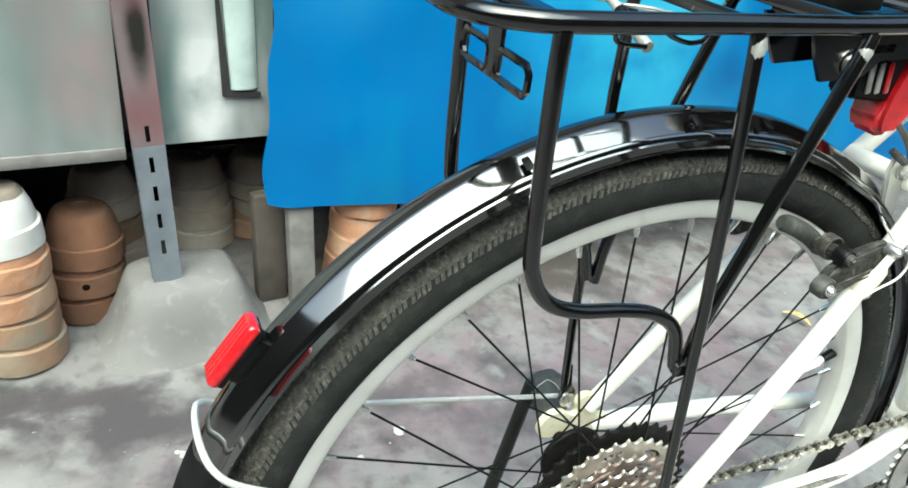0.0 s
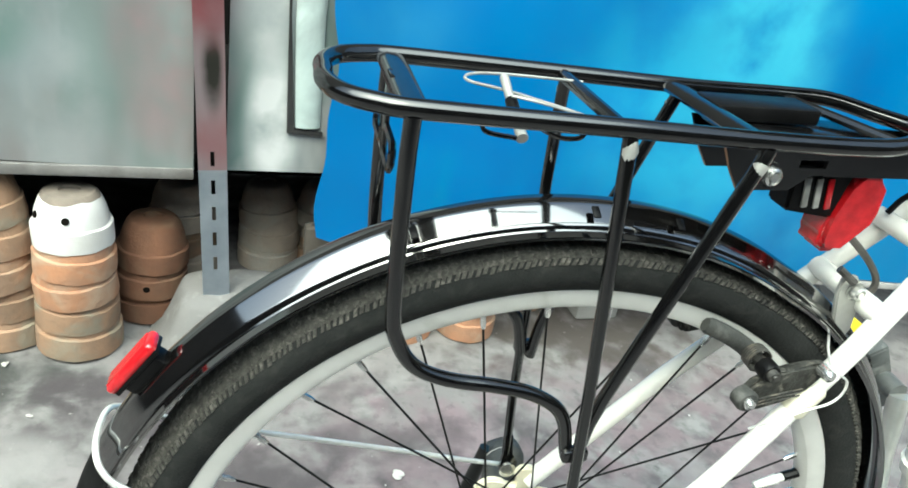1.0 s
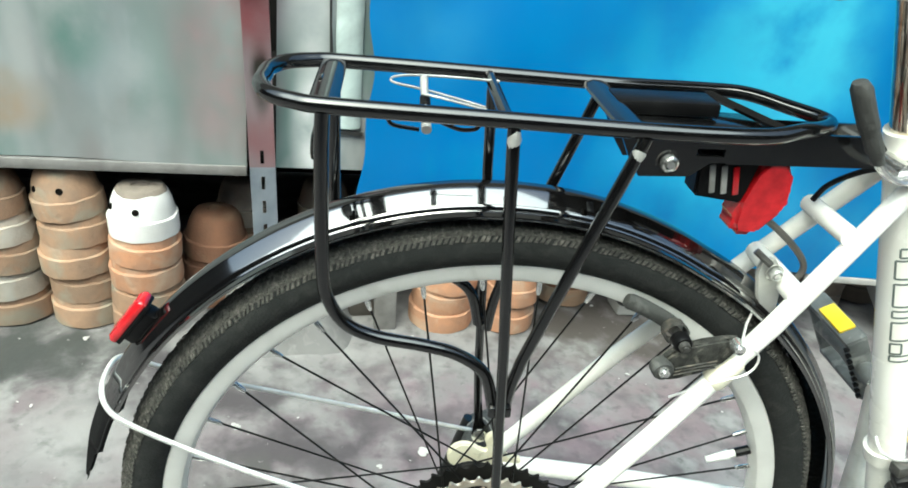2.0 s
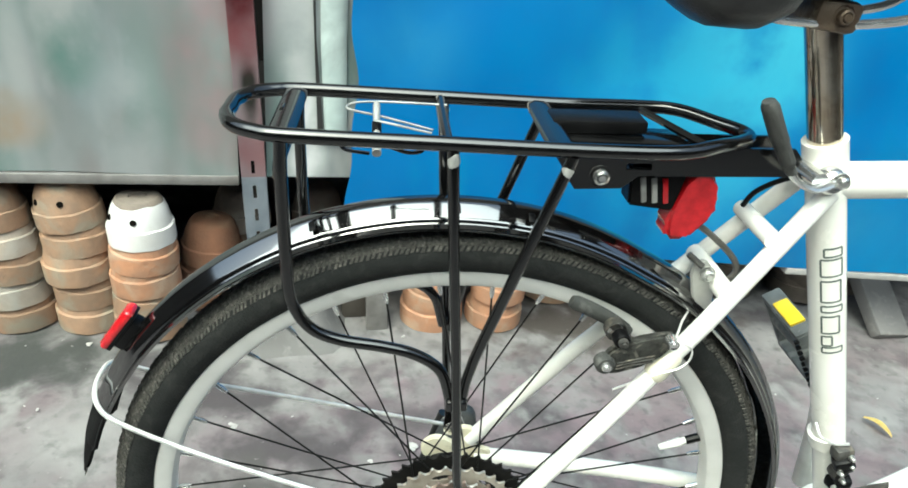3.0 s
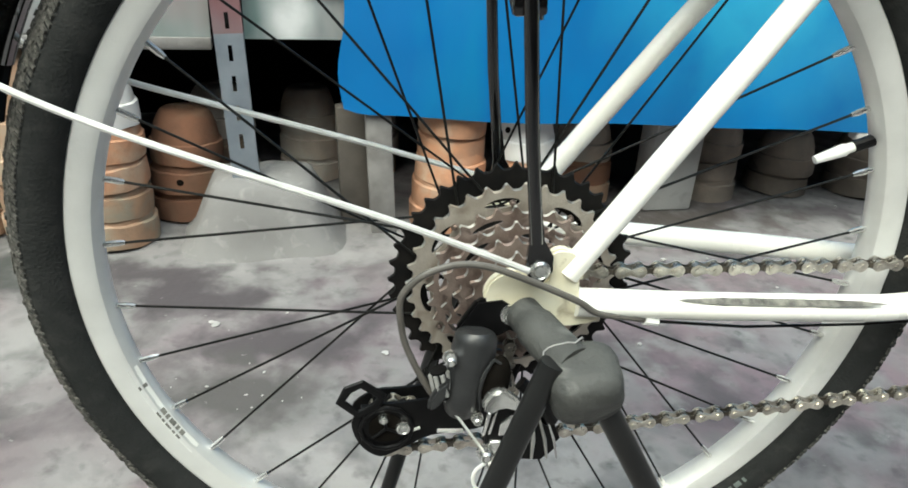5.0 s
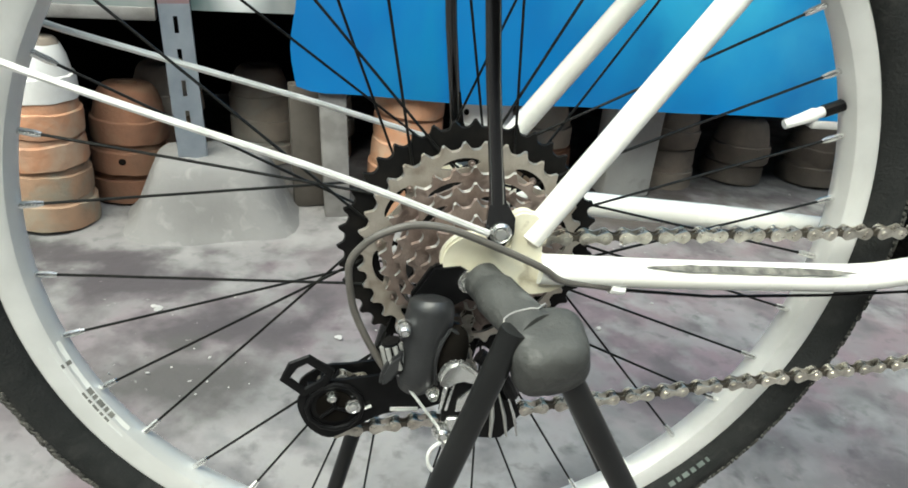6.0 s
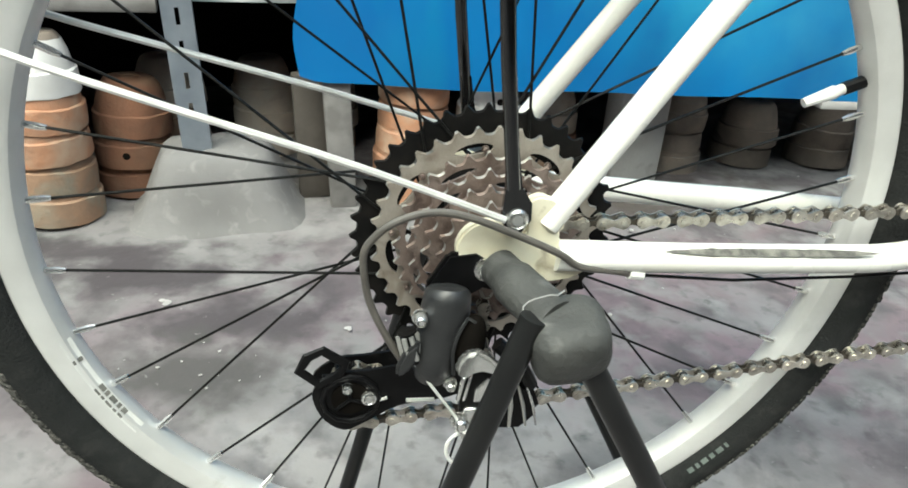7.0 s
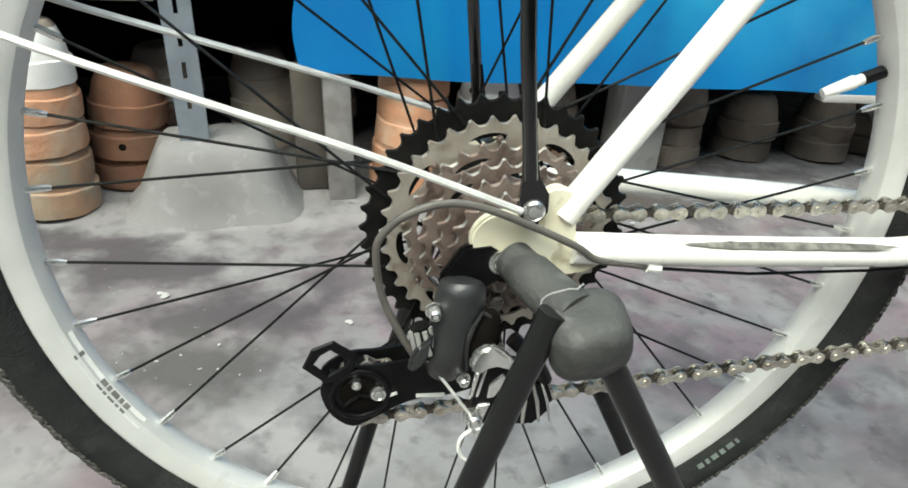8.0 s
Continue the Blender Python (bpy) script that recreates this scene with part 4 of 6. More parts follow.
def frame_set():
    bb, top = Vector((0.430, 0, 0.322)), Vector((0.2625, 0, 0.757))
    d = (top - bb).normalized()
    part("seat_tube", tube([bb, top - d * 0.012], 0.0158, 20), CREAM, BIKE)
    part("seat_collar", tube([top - d * 0.03, top], 0.0174, 20), CREAM, BIKE)
    part("seat_post", tube([top - d * 0.05, top + d * 0.13], 0.0133, 18), RUSTSTEEL, BIKE, "rusty chromed seat post")
    part("top_tube", tube([(0.270, 0, 0.722), (0.45, 0, 0.736), (0.86, 0, 0.768)], 0.0155, 18), CREAM, BIKE)
    part("down_tube", tube([bb, (0.86, 0, 0.66)], 0.0175, 18), CREAM, BIKE)
    part("head_tube", tube([(0.875, 0, 0.62), (0.838, 0, 0.83)], 0.019, 18), CREAM, BIKE)
    part("bottom_bracket", tube([(bb.x, -0.036, bb.z), (bb.x, 0.036, bb.z)], 0.021, 20), CREAM, BIKE)
    # stays, one pair on each side
    seat = [(0.027, -0.0610, 0.372), (0.118, -0.0530, 0.503), (0.190, -0.040, 0.604), (0.270, -0.019, 0.720)]
    near = [(0.034, -0.064, 0.3540), (0.11, -0.063, 0.3500), (0.20, -0.060, 0.3460), (0.26, -0.054, 0.3425), (0.33, -0.042, 0.3440), (0.425, -0.022, 0.335)]
    far = [(0.034, 0.064, 0.347), (0.13, 0.062, 0.339), (0.25, 0.050, 0.3335), (0.42, 0.022, 0.326)]
    for flip, chain in ((lambda p: p, near), (mirror, far)):
        part("seat_stay", tube(flip(seat), 0.0078, 14), CREAM, BIKE)
        part("chain_stay", tube(spline(chain, 5), 0.0092, 14), CREAM, BIKE)
    bm = bmesh.new()
    rows = []
    for k in range(25):
        x = 0.096 + 0.148 * k / 24
        w = 0.0032 * (1 - abs(k / 12 - 1) ** 4) * (1 + 0.35 * noise.noise(Vector((k * 0.7, 0, 0))))
        c = Vector((x, -0.0635 + 0.030 * max(0.0, x - 0.11), 0.3507 - 0.046 * (x - 0.096)))
        rows.append([bm.verts.new(c + 0.0101 * Vector((0, -math.cos(q), math.sin(q)))) for q in (0.88 - w * 80, 0.88, 0.88 + w * 80)])
    for p, q in zip(rows, rows[1:]):
        for j in (0, 1):
            bm.faces.new((p[j], q[j], q[j + 1], p[j + 1]))
    part("scuff", bm, WORN, BIKE, "rubbed grey patch on the stay")
    # rear dropouts
    hook = [(0.000, 0.3520), (-0.012, 0.3505), (-0.0205, 0.3555), (-0.0240, 0.3650), (-0.0210, 0.3745), (-0.0130, 0.3810), (-0.0040, 0.3815), (0.0040, 0.3770),
            (0.0115, 0.3712), (0.0170, 0.3735), (0.0165, 0.3810), (0.0120, 0.3860), (0.0150, 0.3945), (0.0235, 0.3965), (0.0360, 0.3880), (0.0385, 0.3825), (0.0345, 0.3780),
            (0.0325, 0.3720), (0.0350, 0.3670), (0.0420, 0.3650), (0.0520, 0.3640), (0.0520, 0.3490), (0.0380, 0.3445), (0.0240, 0.3440), (0.0120, 0.3470)]
    out = [(p.x, p.z) for p in spline([(x, 0.0, z) for x, z in hook], 3, True)]
    for y in (-0.062, 0.062):
        bm = plate(bmesh.new(), [(x, z - 0.006) for x, z in out], y, 0.007)
        bmesh.ops.bevel(bm, geom=[e for e in bm.edges if abs(e.verts[0].co.y - e.verts[1].co.y) < 1e-5], offset=0.0014, segments=2, affect="EDGES")
        part("dropout", bm, OLDCREAM, BIKE)
    for y, s in ((-0.0685, 1), (0.0685, -1)):
        bm = bmesh.new()
        lathe(bm, [(0, 0.0055), (0.003, 0.0055), (0.0035, 0.0035), (0.0048, 0.005), (0.0062, 0.004), (0.0065, 0), (0.0080, 0), (0.0080, -0.002), (0, -0.002)], 14,
              along_y(0.007, y, 0.380) if s > 0 else pose(0.007, y, 0.380, -90, 0, 0))
        part("axle_bolt", bm, CHROME, BIKE)
    # bridges between the stays
    part("bridge", tube([(0.2300, -0.030, 0.680), (0.2300, 0.030, 0.680)], 0.0075, 12), CREAM, BIKE)
    part("bridge", tube([(0.2040, -0.037, 0.630), (0.2040, 0.037, 0.630)], 0.0085, 12), CREAM, BIKE)
    # plain marks where the maker's name stands on the seat tube
    side = d.cross(Vector((0, 1, 0))).normalized()
    turn = Matrix((side, Vector((0, 1, 0)), d)).transposed().to_4x4()
    bars = ((0.0, 0.30, 0.0, 0.95), (0.42, 0.95, 0.0, 0.45), (1.12, 2.05, 0.0, 0.80), (2.30, 2.62, 0.0, 0.95), (2.85, 3.95, 0.0, 0.88), (4.20, 5.05, 0.0, 0.95), (5.20, 5.60, 0.15, 0.95))

    def on_tube(base, u, v):
        turned = (0.0125 - 0.019 * u) / 0.0163
        return Matrix.Translation(base + d * (0.0165 * v)) @ turn @ Vector((0.01612 * math.sin(turned), -0.01612 * math.cos(turned), 0))

    base = bb + d * 0.258
    for v0, v1, u0, u1 in bars:
        line = [(u0, v0), (u0, v1), (u1, v1), (u1, v0), (u0, v0)]
        bm = bmesh.new()
        for p, q in zip(line, line[1:]):
            su, sv = q[0] - p[0], q[1] - p[1]
            for i in range(4):
                bm.faces.new([bm.verts.new(on_tube(base, p[0] + su * g + (0.045 * e if sv else 0.0), 1.23 * (p[1] + sv * g + (0.045 * e if su else 0.0)))) for g, e in ((i / 4, -1), ((i + 1) / 4, -1), ((i + 1) / 4, 1), (i / 4, 1))])
        part("frame_mark", bm, TEALMARK, BIKE)
    return bb, top, d


def fender():
    half = [(-0.0268, -0.0154), (-0.0266, -0.0147), (-0.0210, -0.0134), (-0.0202, -0.0126), (-0.0197, -0.0112), (-0.0188, -0.0096), (-0.0176, -0.0086), (-0.0085, -0.0020), (-0.0068, -0.0011), (-0.0045, -0.0004), (0.0, 0.0)]
    outer = half + [(-y, r) for y, r in half[-2::-1]]
    inner = [(y * 0.94, r - 0.0022) for y, r in outer[::-1]]
    section = outer + inner

    def crown(a):
        """The fender's radius: it comes nearer to the tyre towards the seat tube."""
        return float(np.interp(a, (-10, 5, 15, 30, 45, 65, 80, 100, 115, 180), (0.350, 0.347, 0.343, 0.339, 0.336, 0.3345, 0.3395, 0.3445, 0.3470, 0.3475)))

    def shell(a0, a1, n, lift=0.0):
        bm = bmesh.new()
        rings = []
        for i in range(n + 1):
            a = a0 + (a1 - a0) * i / n
            tail = 1.0 - 0.55 * min(1.0, max(0.0, (a - 165.2) / 2.6)) - 0.02 * max(0.0, a - 168.0)
            rings.append([bm.verts.new(polar(lift + crown(a) + (r if a < 165 else max(r, -0.0125 + 0.0010 * (a - 165))), a, y * tail)) for y, r in section])
        m = len(section)
        for p, q in zip(rings, rings[1:]):
            for k in range(m):
                bm.faces.new((p[k], p[(k + 1) % m], q[(k + 1) % m], q[k]))
        bm.faces.new(rings[0])
        bm.faces.new(rings[-1][::-1])
        return bm

    f = part("fender", shell(158.0, -6.0, 100), FENDER, BIKE, "glossy black fender reflecting the sky", 24)
    part("mud_flap", shell(173.8, 157.4, 30, 0.0007), FLAPMAT, f, "matt black rubber mud flap with a torn tip", 24)
    # small fixings that hold the fender under the rack and the bridge
    for a, y in ((113.0, -0.016), (94.0, -0.017), (84.0, -0.018)):
        c = polar(crown(a) - 0.002, a, y)
        bm = bmesh.new()
        box(bm, (0.005, 0.009, 0.0016), Matrix.Translation(c) @ Matrix.Rotation(radians(90 - a), 4, "Y") @ Matrix.Rotation(radians(28), 4, "X"), 0.001)
        part("fender_clip", bm, PLASTIC, f)
    # wire stay, from one dropout round the fender to the other
    side = [(0.000, -0.074, 0.381), (-0.053, -0.0655, 0.3985), (-0.099, -0.060, 0.413), (-0.191, -0.050, 0.4395), (-0.248, -0.042, 0.457), (-0.294, -0.0355, 0.4755)]
    loop = side + [(-0.310, -0.029, 0.486), (-0.3165, -0.014, 0.495), (-0.3165, 0.014, 0.496), (-0.310, 0.029, 0.488)] + mirror(side)[::-1]
    part("fender_stay", tube(spline(loop, 6), 0.0021, 8), WIREMAT, f, "bright wire stay")
    # red reflector on the fender's tail
    a = 145.3
    turn = Vector((math.cos(radians(a)), 0, math.sin(radians(a)))).to_track_quat("Z", "X").to_matrix().to_4x4()
    bm = bmesh.new()
    box(bm, (0.032, 0.016, 0.012), Matrix.Translation(polar(0.3500, a)) @ turn, 0.003)
    box(bm, (0.042, 0.018, 0.004), Matrix.Translation(polar(0.3550, a)) @ turn, 0.0012)
    r = part("rear_reflector", bm, PLASTIC, BIKE, "black reflector housing with a red lens")
    bm = bmesh.new()
    box(bm, (0.046, 0.019, 0.0080), Matrix.Translation(polar(0.3590, a)) @ turn, 0.0036, 3)
    lens = part("lens", bm, REDLENS, r, "ribbed red lens")
    for k in range(4):
        bm = bmesh.new()
        box(bm, (0.040, 0.0022, 0.0012), Matrix.Translation(polar(0.3631, a)) @ turn @ pose(0, -0.0054 + 0.0036 * k, 0), 0.0005)
        part("lens_rib", bm, REDLENS, lens)


def rack():
    def z(x):
        return 0.7518 + 0.020 * x

    loop = [(-0.150, -0.0615), (-0.05, -0.0620), (0.05, -0.0620), (0.118, -0.0615), (0.150, -0.0490), (0.176, -0.0270), (0.191, -0.0085), (0.191, 0.0085), (0.176, 0.0270), (0.150, 0.0490),
            (0.118, 0.0615), (0.05, 0.0620), (-0.05, 0.0620), (-0.150, 0.0615), (-0.174, 0.056), (-0.191, 0.043), (-0.199, 0.021), (-0.1995, 0.0), (-0.199, -0.021), (-0.191, -0.043), (-0.174, -0.056)]
    lift = lambda x: z(x) + 0.0042 * math.exp(-((x - 0.145) / 0.03) ** 2)
    rail = part("rear_rack", tube(spline([(x + 0.005, y * 0.855, lift(x)) for x, y in loop], 5, True), 0.0054, 14, closed=True), BLACK, BIKE, "black tubular rear rack")
    s1 = [(-0.1525, -0.053, 0.745), (-0.1520, -0.054, 0.715), (-0.1480, -0.056, 0.636), (-0.1430, -0.056, 0.613), (-0.1300, -0.056, 0.5945), (-0.108, -0.056, 0.585), (-0.074, -0.056, 0.580),
          (-0.048, -0.056, 0.573), (-0.027, -0.056, 0.557), (-0.016, -0.056, 0.525)]
    s2 = [(-0.0360, -0.053, 0.748), (-0.0350, -0.055, 0.736), (-0.029, -0.060, 0.676), (-0.018, -0.065, 0.581), (-0.006, -0.070, 0.465), (0.003, -0.0715, 0.398)]
    s3 = [(0.047, -0.053, 0.745), (0.044, -0.055, 0.733), (0.003, -0.056, 0.588), (-0.003, -0.056, 0.563), (-0.006, -0.056, 0.546), (-0.0075, -0.056, 0.520)]
    for flip in (lambda p: p, mirror):
        part("strut", tube(spline(flip(s1), 5), 0.0047, 12), BLACK, rail)
        part("strut", tube(flip(s2), [0.0042, 0.0044, 0.0042, 0.0040, 0.0040, 0.0040], 12), BLACK, rail)
        part("strut", tube(spline(flip(s3), 5), 0.0045, 12), BLACK, rail)
        y = flip([(0, -0.0705, 0)])[0][1]
        bm = bmesh.new()
        plate(bm, [(-0.003, 0.421), (0.004, 0.421), (0.008, 0.399), (0.0145, 0.389), (0.0150, 0.379), (0.010, 0.3715), (0.002, 0.3720), (-0.0015, 0.381), (-0.0008, 0.399)], y + (0.0012 if y < 0 else -0.0012), 0.003)
        part("foot_plate", bm, BLACK, rail)
        for tx, tz, tilt in ((-0.0350, 0.7400, 4), (0.0455, 0.7385, 12)):
            ty = flip([(0, -0.0555, 0)])[0][1]
            lean = 0.006 * math.tan(radians(tilt))
            bm = tube([(tx - lean, ty, tz - 0.006), (tx, ty, tz), (tx + lean * 0.6, ty * 0.985, tz + 0.005)], [0.0036, 0.0046, 0.0030], 14)
            part("strut_tab", bm, TABMAT, rail, "pale flattened end")
        bm = bmesh.new()
        yy = flip([(0, -0.060, 0)])[0][1]
        box(bm, (0.018, 0.0085, 0.010), pose(-0.0120, yy, 0.527, 0, -4, 0), 0.002)
        part("strut_joint", bm, BLACK, rail)
    # cross members
    part("crossbar", tube([(-0.153, -0.051, 0.7485), (-0.153, 0.051, 0.7485)], 0.0062, 10, flat=(0.45, 1.5)), BLACK, rail)
    part("crossbar", tube([(-0.040, -0.051, 0.7500), (-0.040, 0.051, 0.7500)], 0.0042, 10), BLACK, rail)
    part("crossbar", tube([(0.041, -0.051, 0.7515), (0.041, 0.051, 0.7515)], 0.0085, 10, flat=(0.5, 1.3)), BLACK, rail)
    part("crossbar", tube([(0.126, 0.051, 0.7545), (0.157, -0.034, 0.7535)], 0.0032, 8), BLACK, rail)
    # rear light bracket: a hanging tab with two slotted loops
    bm = bmesh.new()
    box(bm, (0.003, 0.016, 0.045), pose(-0.158, 0, 0.729), 0.001)
    for yc in (-0.022, 0.022):
        ring = [(-0.158, yc + 0.017 * c, 0.716 + 0.0075 * s) for c, s in ((-1, -0.5), (-0.8, -1), (0.8, -1), (1, -0.5), (1, 0.5), (0.8, 1), (-0.8, 1), (-1, 0.5))]
        sweep(bm, ring, 0.0022, 6, closed=True)
    part("light_bracket", bm, BLACK, rail, "slotted black light bracket")
    # plates that carry the rack on the seat stays, each with a slot
    side = [(0.041, 0.7435), (0.108, 0.7460), (0.108, 0.7335), (0.100, 0.7335), (0.100, 0.7280), (0.120, 0.7290), (0.120, 0.7345), (0.1082, 0.7340), (0.1082, 0.7460), (0.151, 0.7475), (0.151, 0.7285),
            (0.111, 0.7235), (0.099, 0.7125), (0.063, 0.7095), (0.053, 0.7225)]
    for y in (-0.0195, 0.0195):
        part("side_plate", plate(bmesh.new(), side, y, 0.003), BLACK, rail)
    bm = bmesh.new()
    box(bm, (0.105, 0.036, 0.004), pose(0.096, 0, 0.7465, 0, -2, 0), 0.001)
    part("mounting_plate", bm, BLACK, rail)
    for y in (-0.0145, 0.0145):
        bm = plate(bmesh.new(), [(0.125, 0.746), (0.232, 0.752), (0.240, 0.744), (0.234, 0.729), (0.125, 0.722)], y, 0.0028)
        part("stay_arm", bm, BLACK, rail)
    bm = bolt(bmesh.new(), 0.081, -0.022, 0.722, 0.0062, 0.006)
    part("bolt", bm, CHROME, rail)
    bm = bmesh.new()
    box(bm, (0.074, 0.030, 0.010), pose(0.080, 0.012, 0.7535, 0, -3, 0), 0.002)
    part("pad", bm, PLASTIC, rail, "black plastic block")
    # sprung luggage clip of bent wire
    wires = ([(-0.0360, 0.0258, 0.7530), (-0.0720, 0.0267, 0.7520), (-0.0940, 0.0267, 0.7510), (-0.1070, 0.0241, 0.7500), (-0.1125, 0.0172, 0.7490), (-0.1080, 0.0103, 0.7485), (-0.0890, 0.0069, 0.7470), (-0.0670, 0.0034, 0.7440), (-0.0470, 0.0000, 0.7410)],
             [(-0.0910, -0.0103, 0.7490), (-0.0800, -0.0146, 0.7490), (-0.0630, -0.0172, 0.7470), (-0.0490, -0.0181, 0.7450)])
    for line in wires:
        part("spring_clip", tube(spline(line, 6), 0.0009, 7), TABMAT, rail, "thin bent-wire spring clip")
    hook = [(-0.1120, -0.0387, 0.7470), (-0.1130, -0.0387, 0.7400), (-0.1090, -0.0387, 0.7360), (-0.0930, -0.0387, 0.7345)]
    hook2 = [(-0.0830, -0.0387, 0.7430), (-0.0780, -0.0387, 0.7400), (-0.0670, -0.0387, 0.7370), (-0.0580, -0.0387, 0.7380), (-0.0550, -0.0387, 0.7410)]
    for line in (hook, hook2):
        part("clip_hook", tube(spline(line, 5), 0.0014, 7), BLACK, rail)
    part("clip_stub", tube([(-0.0900, 0.0138, 0.7530), (-0.0895, 0.0000, 0.7470), (-0.0885, -0.0189, 0.7390), (-0.0880, -0.0344, 0.7330)], [0.0028, 0.0026, 0.0028, 0.0034], 12), TABMAT, rail, "silver clip stub")
    part("stub_collar", tube([(-0.0892, -0.0052, 0.7450), (-0.0888, -0.0138, 0.7415)], 0.0036, 12), PLASTIC, rail)


def rack_light():
    """The big red reflector below the rack, with its slotted black bracket."""
    bm = bmesh.new()
    plate(bm, [(0.108, 0.726), (0.155, 0.726), (0.150, 0.691), (0.112, 0.694)], 0.0, 0.022)
    bmesh.ops.bevel(bm, geom=bm.edges[:], offset=0.002, segments=2, affect="EDGES")
    b = part("rack_reflector", bm, PLASTIC, BIKE, "slotted black bracket with a red reflector")
    # pale and red bars added in place of the bracket's see-through slots
    for k in range(3):
        bm = bmesh.new()
        box(bm, (0.0045, 0.002, 0.022), pose(0.121 + 0.009 * k, -0.0122, 0.709, 0, -14, 0), 0.0008)
        part("bracket_rib", bm, REDLENS if k == 2 else TABMAT, b)
    bm = bmesh.new()
    out = [(0.158, 0.736), (0.174, 0.737), (0.180, 0.723), (0.187, 0.706), (0.185, 0.695), (0.168, 0.673), (0.150, 0.672), (0.145, 0.683), (0.150, 0.702), (0.155, 0.722)]
    plate(bm, [(x, z - 0.007) for x, z in out], 0.0, 0.028)
    bmesh.ops.bevel(bm, geom=bm.edges[:], offset=0.005, segments=3, affect="EDGES")
    part("lens", bm, REDLENS, b, "red curved lens")


def saddle(top, d):
    rows = []
    bm = bmesh.new()
    for x, w, zt, zb in ((0.100, 0.028, 0.888, 0.868), (0.107, 0.054, 0.906, 0.850), (0.128, 0.066, 0.917, 0.838), (0.156, 0.069, 0.921, 0.838), (0.172, 0.066, 0.921, 0.846), (0.184, 0.060, 0.920, 0.868),
                         (0.250, 0.040, 0.912, 0.878), (0.310, 0.026, 0.910, 0.880), (0.360, 0.020, 0.905, 0.882), (0.385, 0.010, 0.898, 0.886)):
        row = []
        for k in range(20):
            a = 2 * math.pi * k / 20
            c, s = math.cos(a), math.sin(a)
            zc, zh = (zt + zb) / 2, (zt - zb) / 2
            row.append(bm.verts.new((x, w * math.copysign(abs(c) ** 0.7, c), zc + zh * math.copysign(abs(s) ** 0.7, s))))
        rows.append(row)
    for p, q in zip(rows, rows[1:]):
        for k in range(20):
            bm.faces.new((p[k], p[(k + 1) % 20], q[(k + 1) % 20], q[k]))
    bm.faces.new(rows[0][::-1])
    bm.faces.new(rows[-1])
    s = part("saddle", bm, GUM, BIKE, "black vinyl saddle", 60)
    bm = bmesh.new()
    box(bm, (0.110, 0.060, 0.008), pose(0.240, 0, 0.8705, 0, -4, 0), 0.003)
    part("saddle_base", bm, WOODGREY, s, "pale underside of the saddle shell")
    for y in (-0.021, 0.021):
        part("saddle_rail", tube(spline([(0.158, y, 0.850), (0.190, y, 0.8465), (0.240, y, 0.8480), (0.282, y, 0.8560), (0.300, y * 0.9, 0.868), (0.310, y * 0.7, 0.880)], 5), 0.0034, 10), CHROME, s, "bright steel rail")
    c = top + d * 0.101
    bm = bmesh.new()
    box(bm, (0.034, 0.050, 0.022), pose(c.x - 0.002, 0, c.z + 0.001, 0, 4, 0), 0.005)
    part("seat_clamp", bm, CLAMPMAT, s, "rusty saddle clamp")
    part("clamp_nut", bolt(bmesh.new(), c.x, -0.0255, c.z + 0.002, 0.0055, 0.005), CLAMPMAT, s)


def seat_quick_release(top, d):
    c = top - d * 0.013 - Vector((0.012, 0, 0))
    bm = tube([(c.x - 0.004, -0.030, c.z - 0.012), (c.x - 0.004, 0.028, c.z - 0.012)], 0.0065, 14)
    lathe(bm, [(0, 0.004), (0.007, 0.0045), (0.010, 0.002), (0.0115, -0.002), (0.0115, -0.007), (0, -0.007)], 18, along_y(c.x + 0.008, -0.026, c.z - 0.014))
    q = part("quick_release", bm, CHROME, BIKE, "silver quick-release clamp with a black lever")
    fork = [(c.x + 0.006, -0.031, c.z - 0.012), (c.x - 0.012, -0.036, c.z - 0.016), (c.x - 0.028, -0.037, c.z - 0.010), (c.x - 0.038, -0.036, c.z + 0.000)]
    part("lever_shank", tube(spline(fork, 5), 0.0048, 10, flat=(0.6, 1.1)), CHROME, q, "bright bent shank")
    nut = bolt(bmesh.new(), c.x + 0.010, -0.034, c.z - 0.010, 0.0052, 0.005)
    part("cam_nut", nut, CHROME, q)
    lever = [(c.x - 0.034, -0.036, c.z - 0.004), (c.x - 0.044, -0.036, c.z + 0.010), (c.x - 0.056, -0.035, c.z + 0.028), (c.x - 0.068, -0.034, c.z + 0.048)]
    part("lever", tube(spline(lever, 5), [0.0055] * 3 + [0.0075] * 5 + [0.0085] * 7 + [0.006], 14, flat=(0.75, 1.05)), GREYRUB, q, "black plastic lever grip")


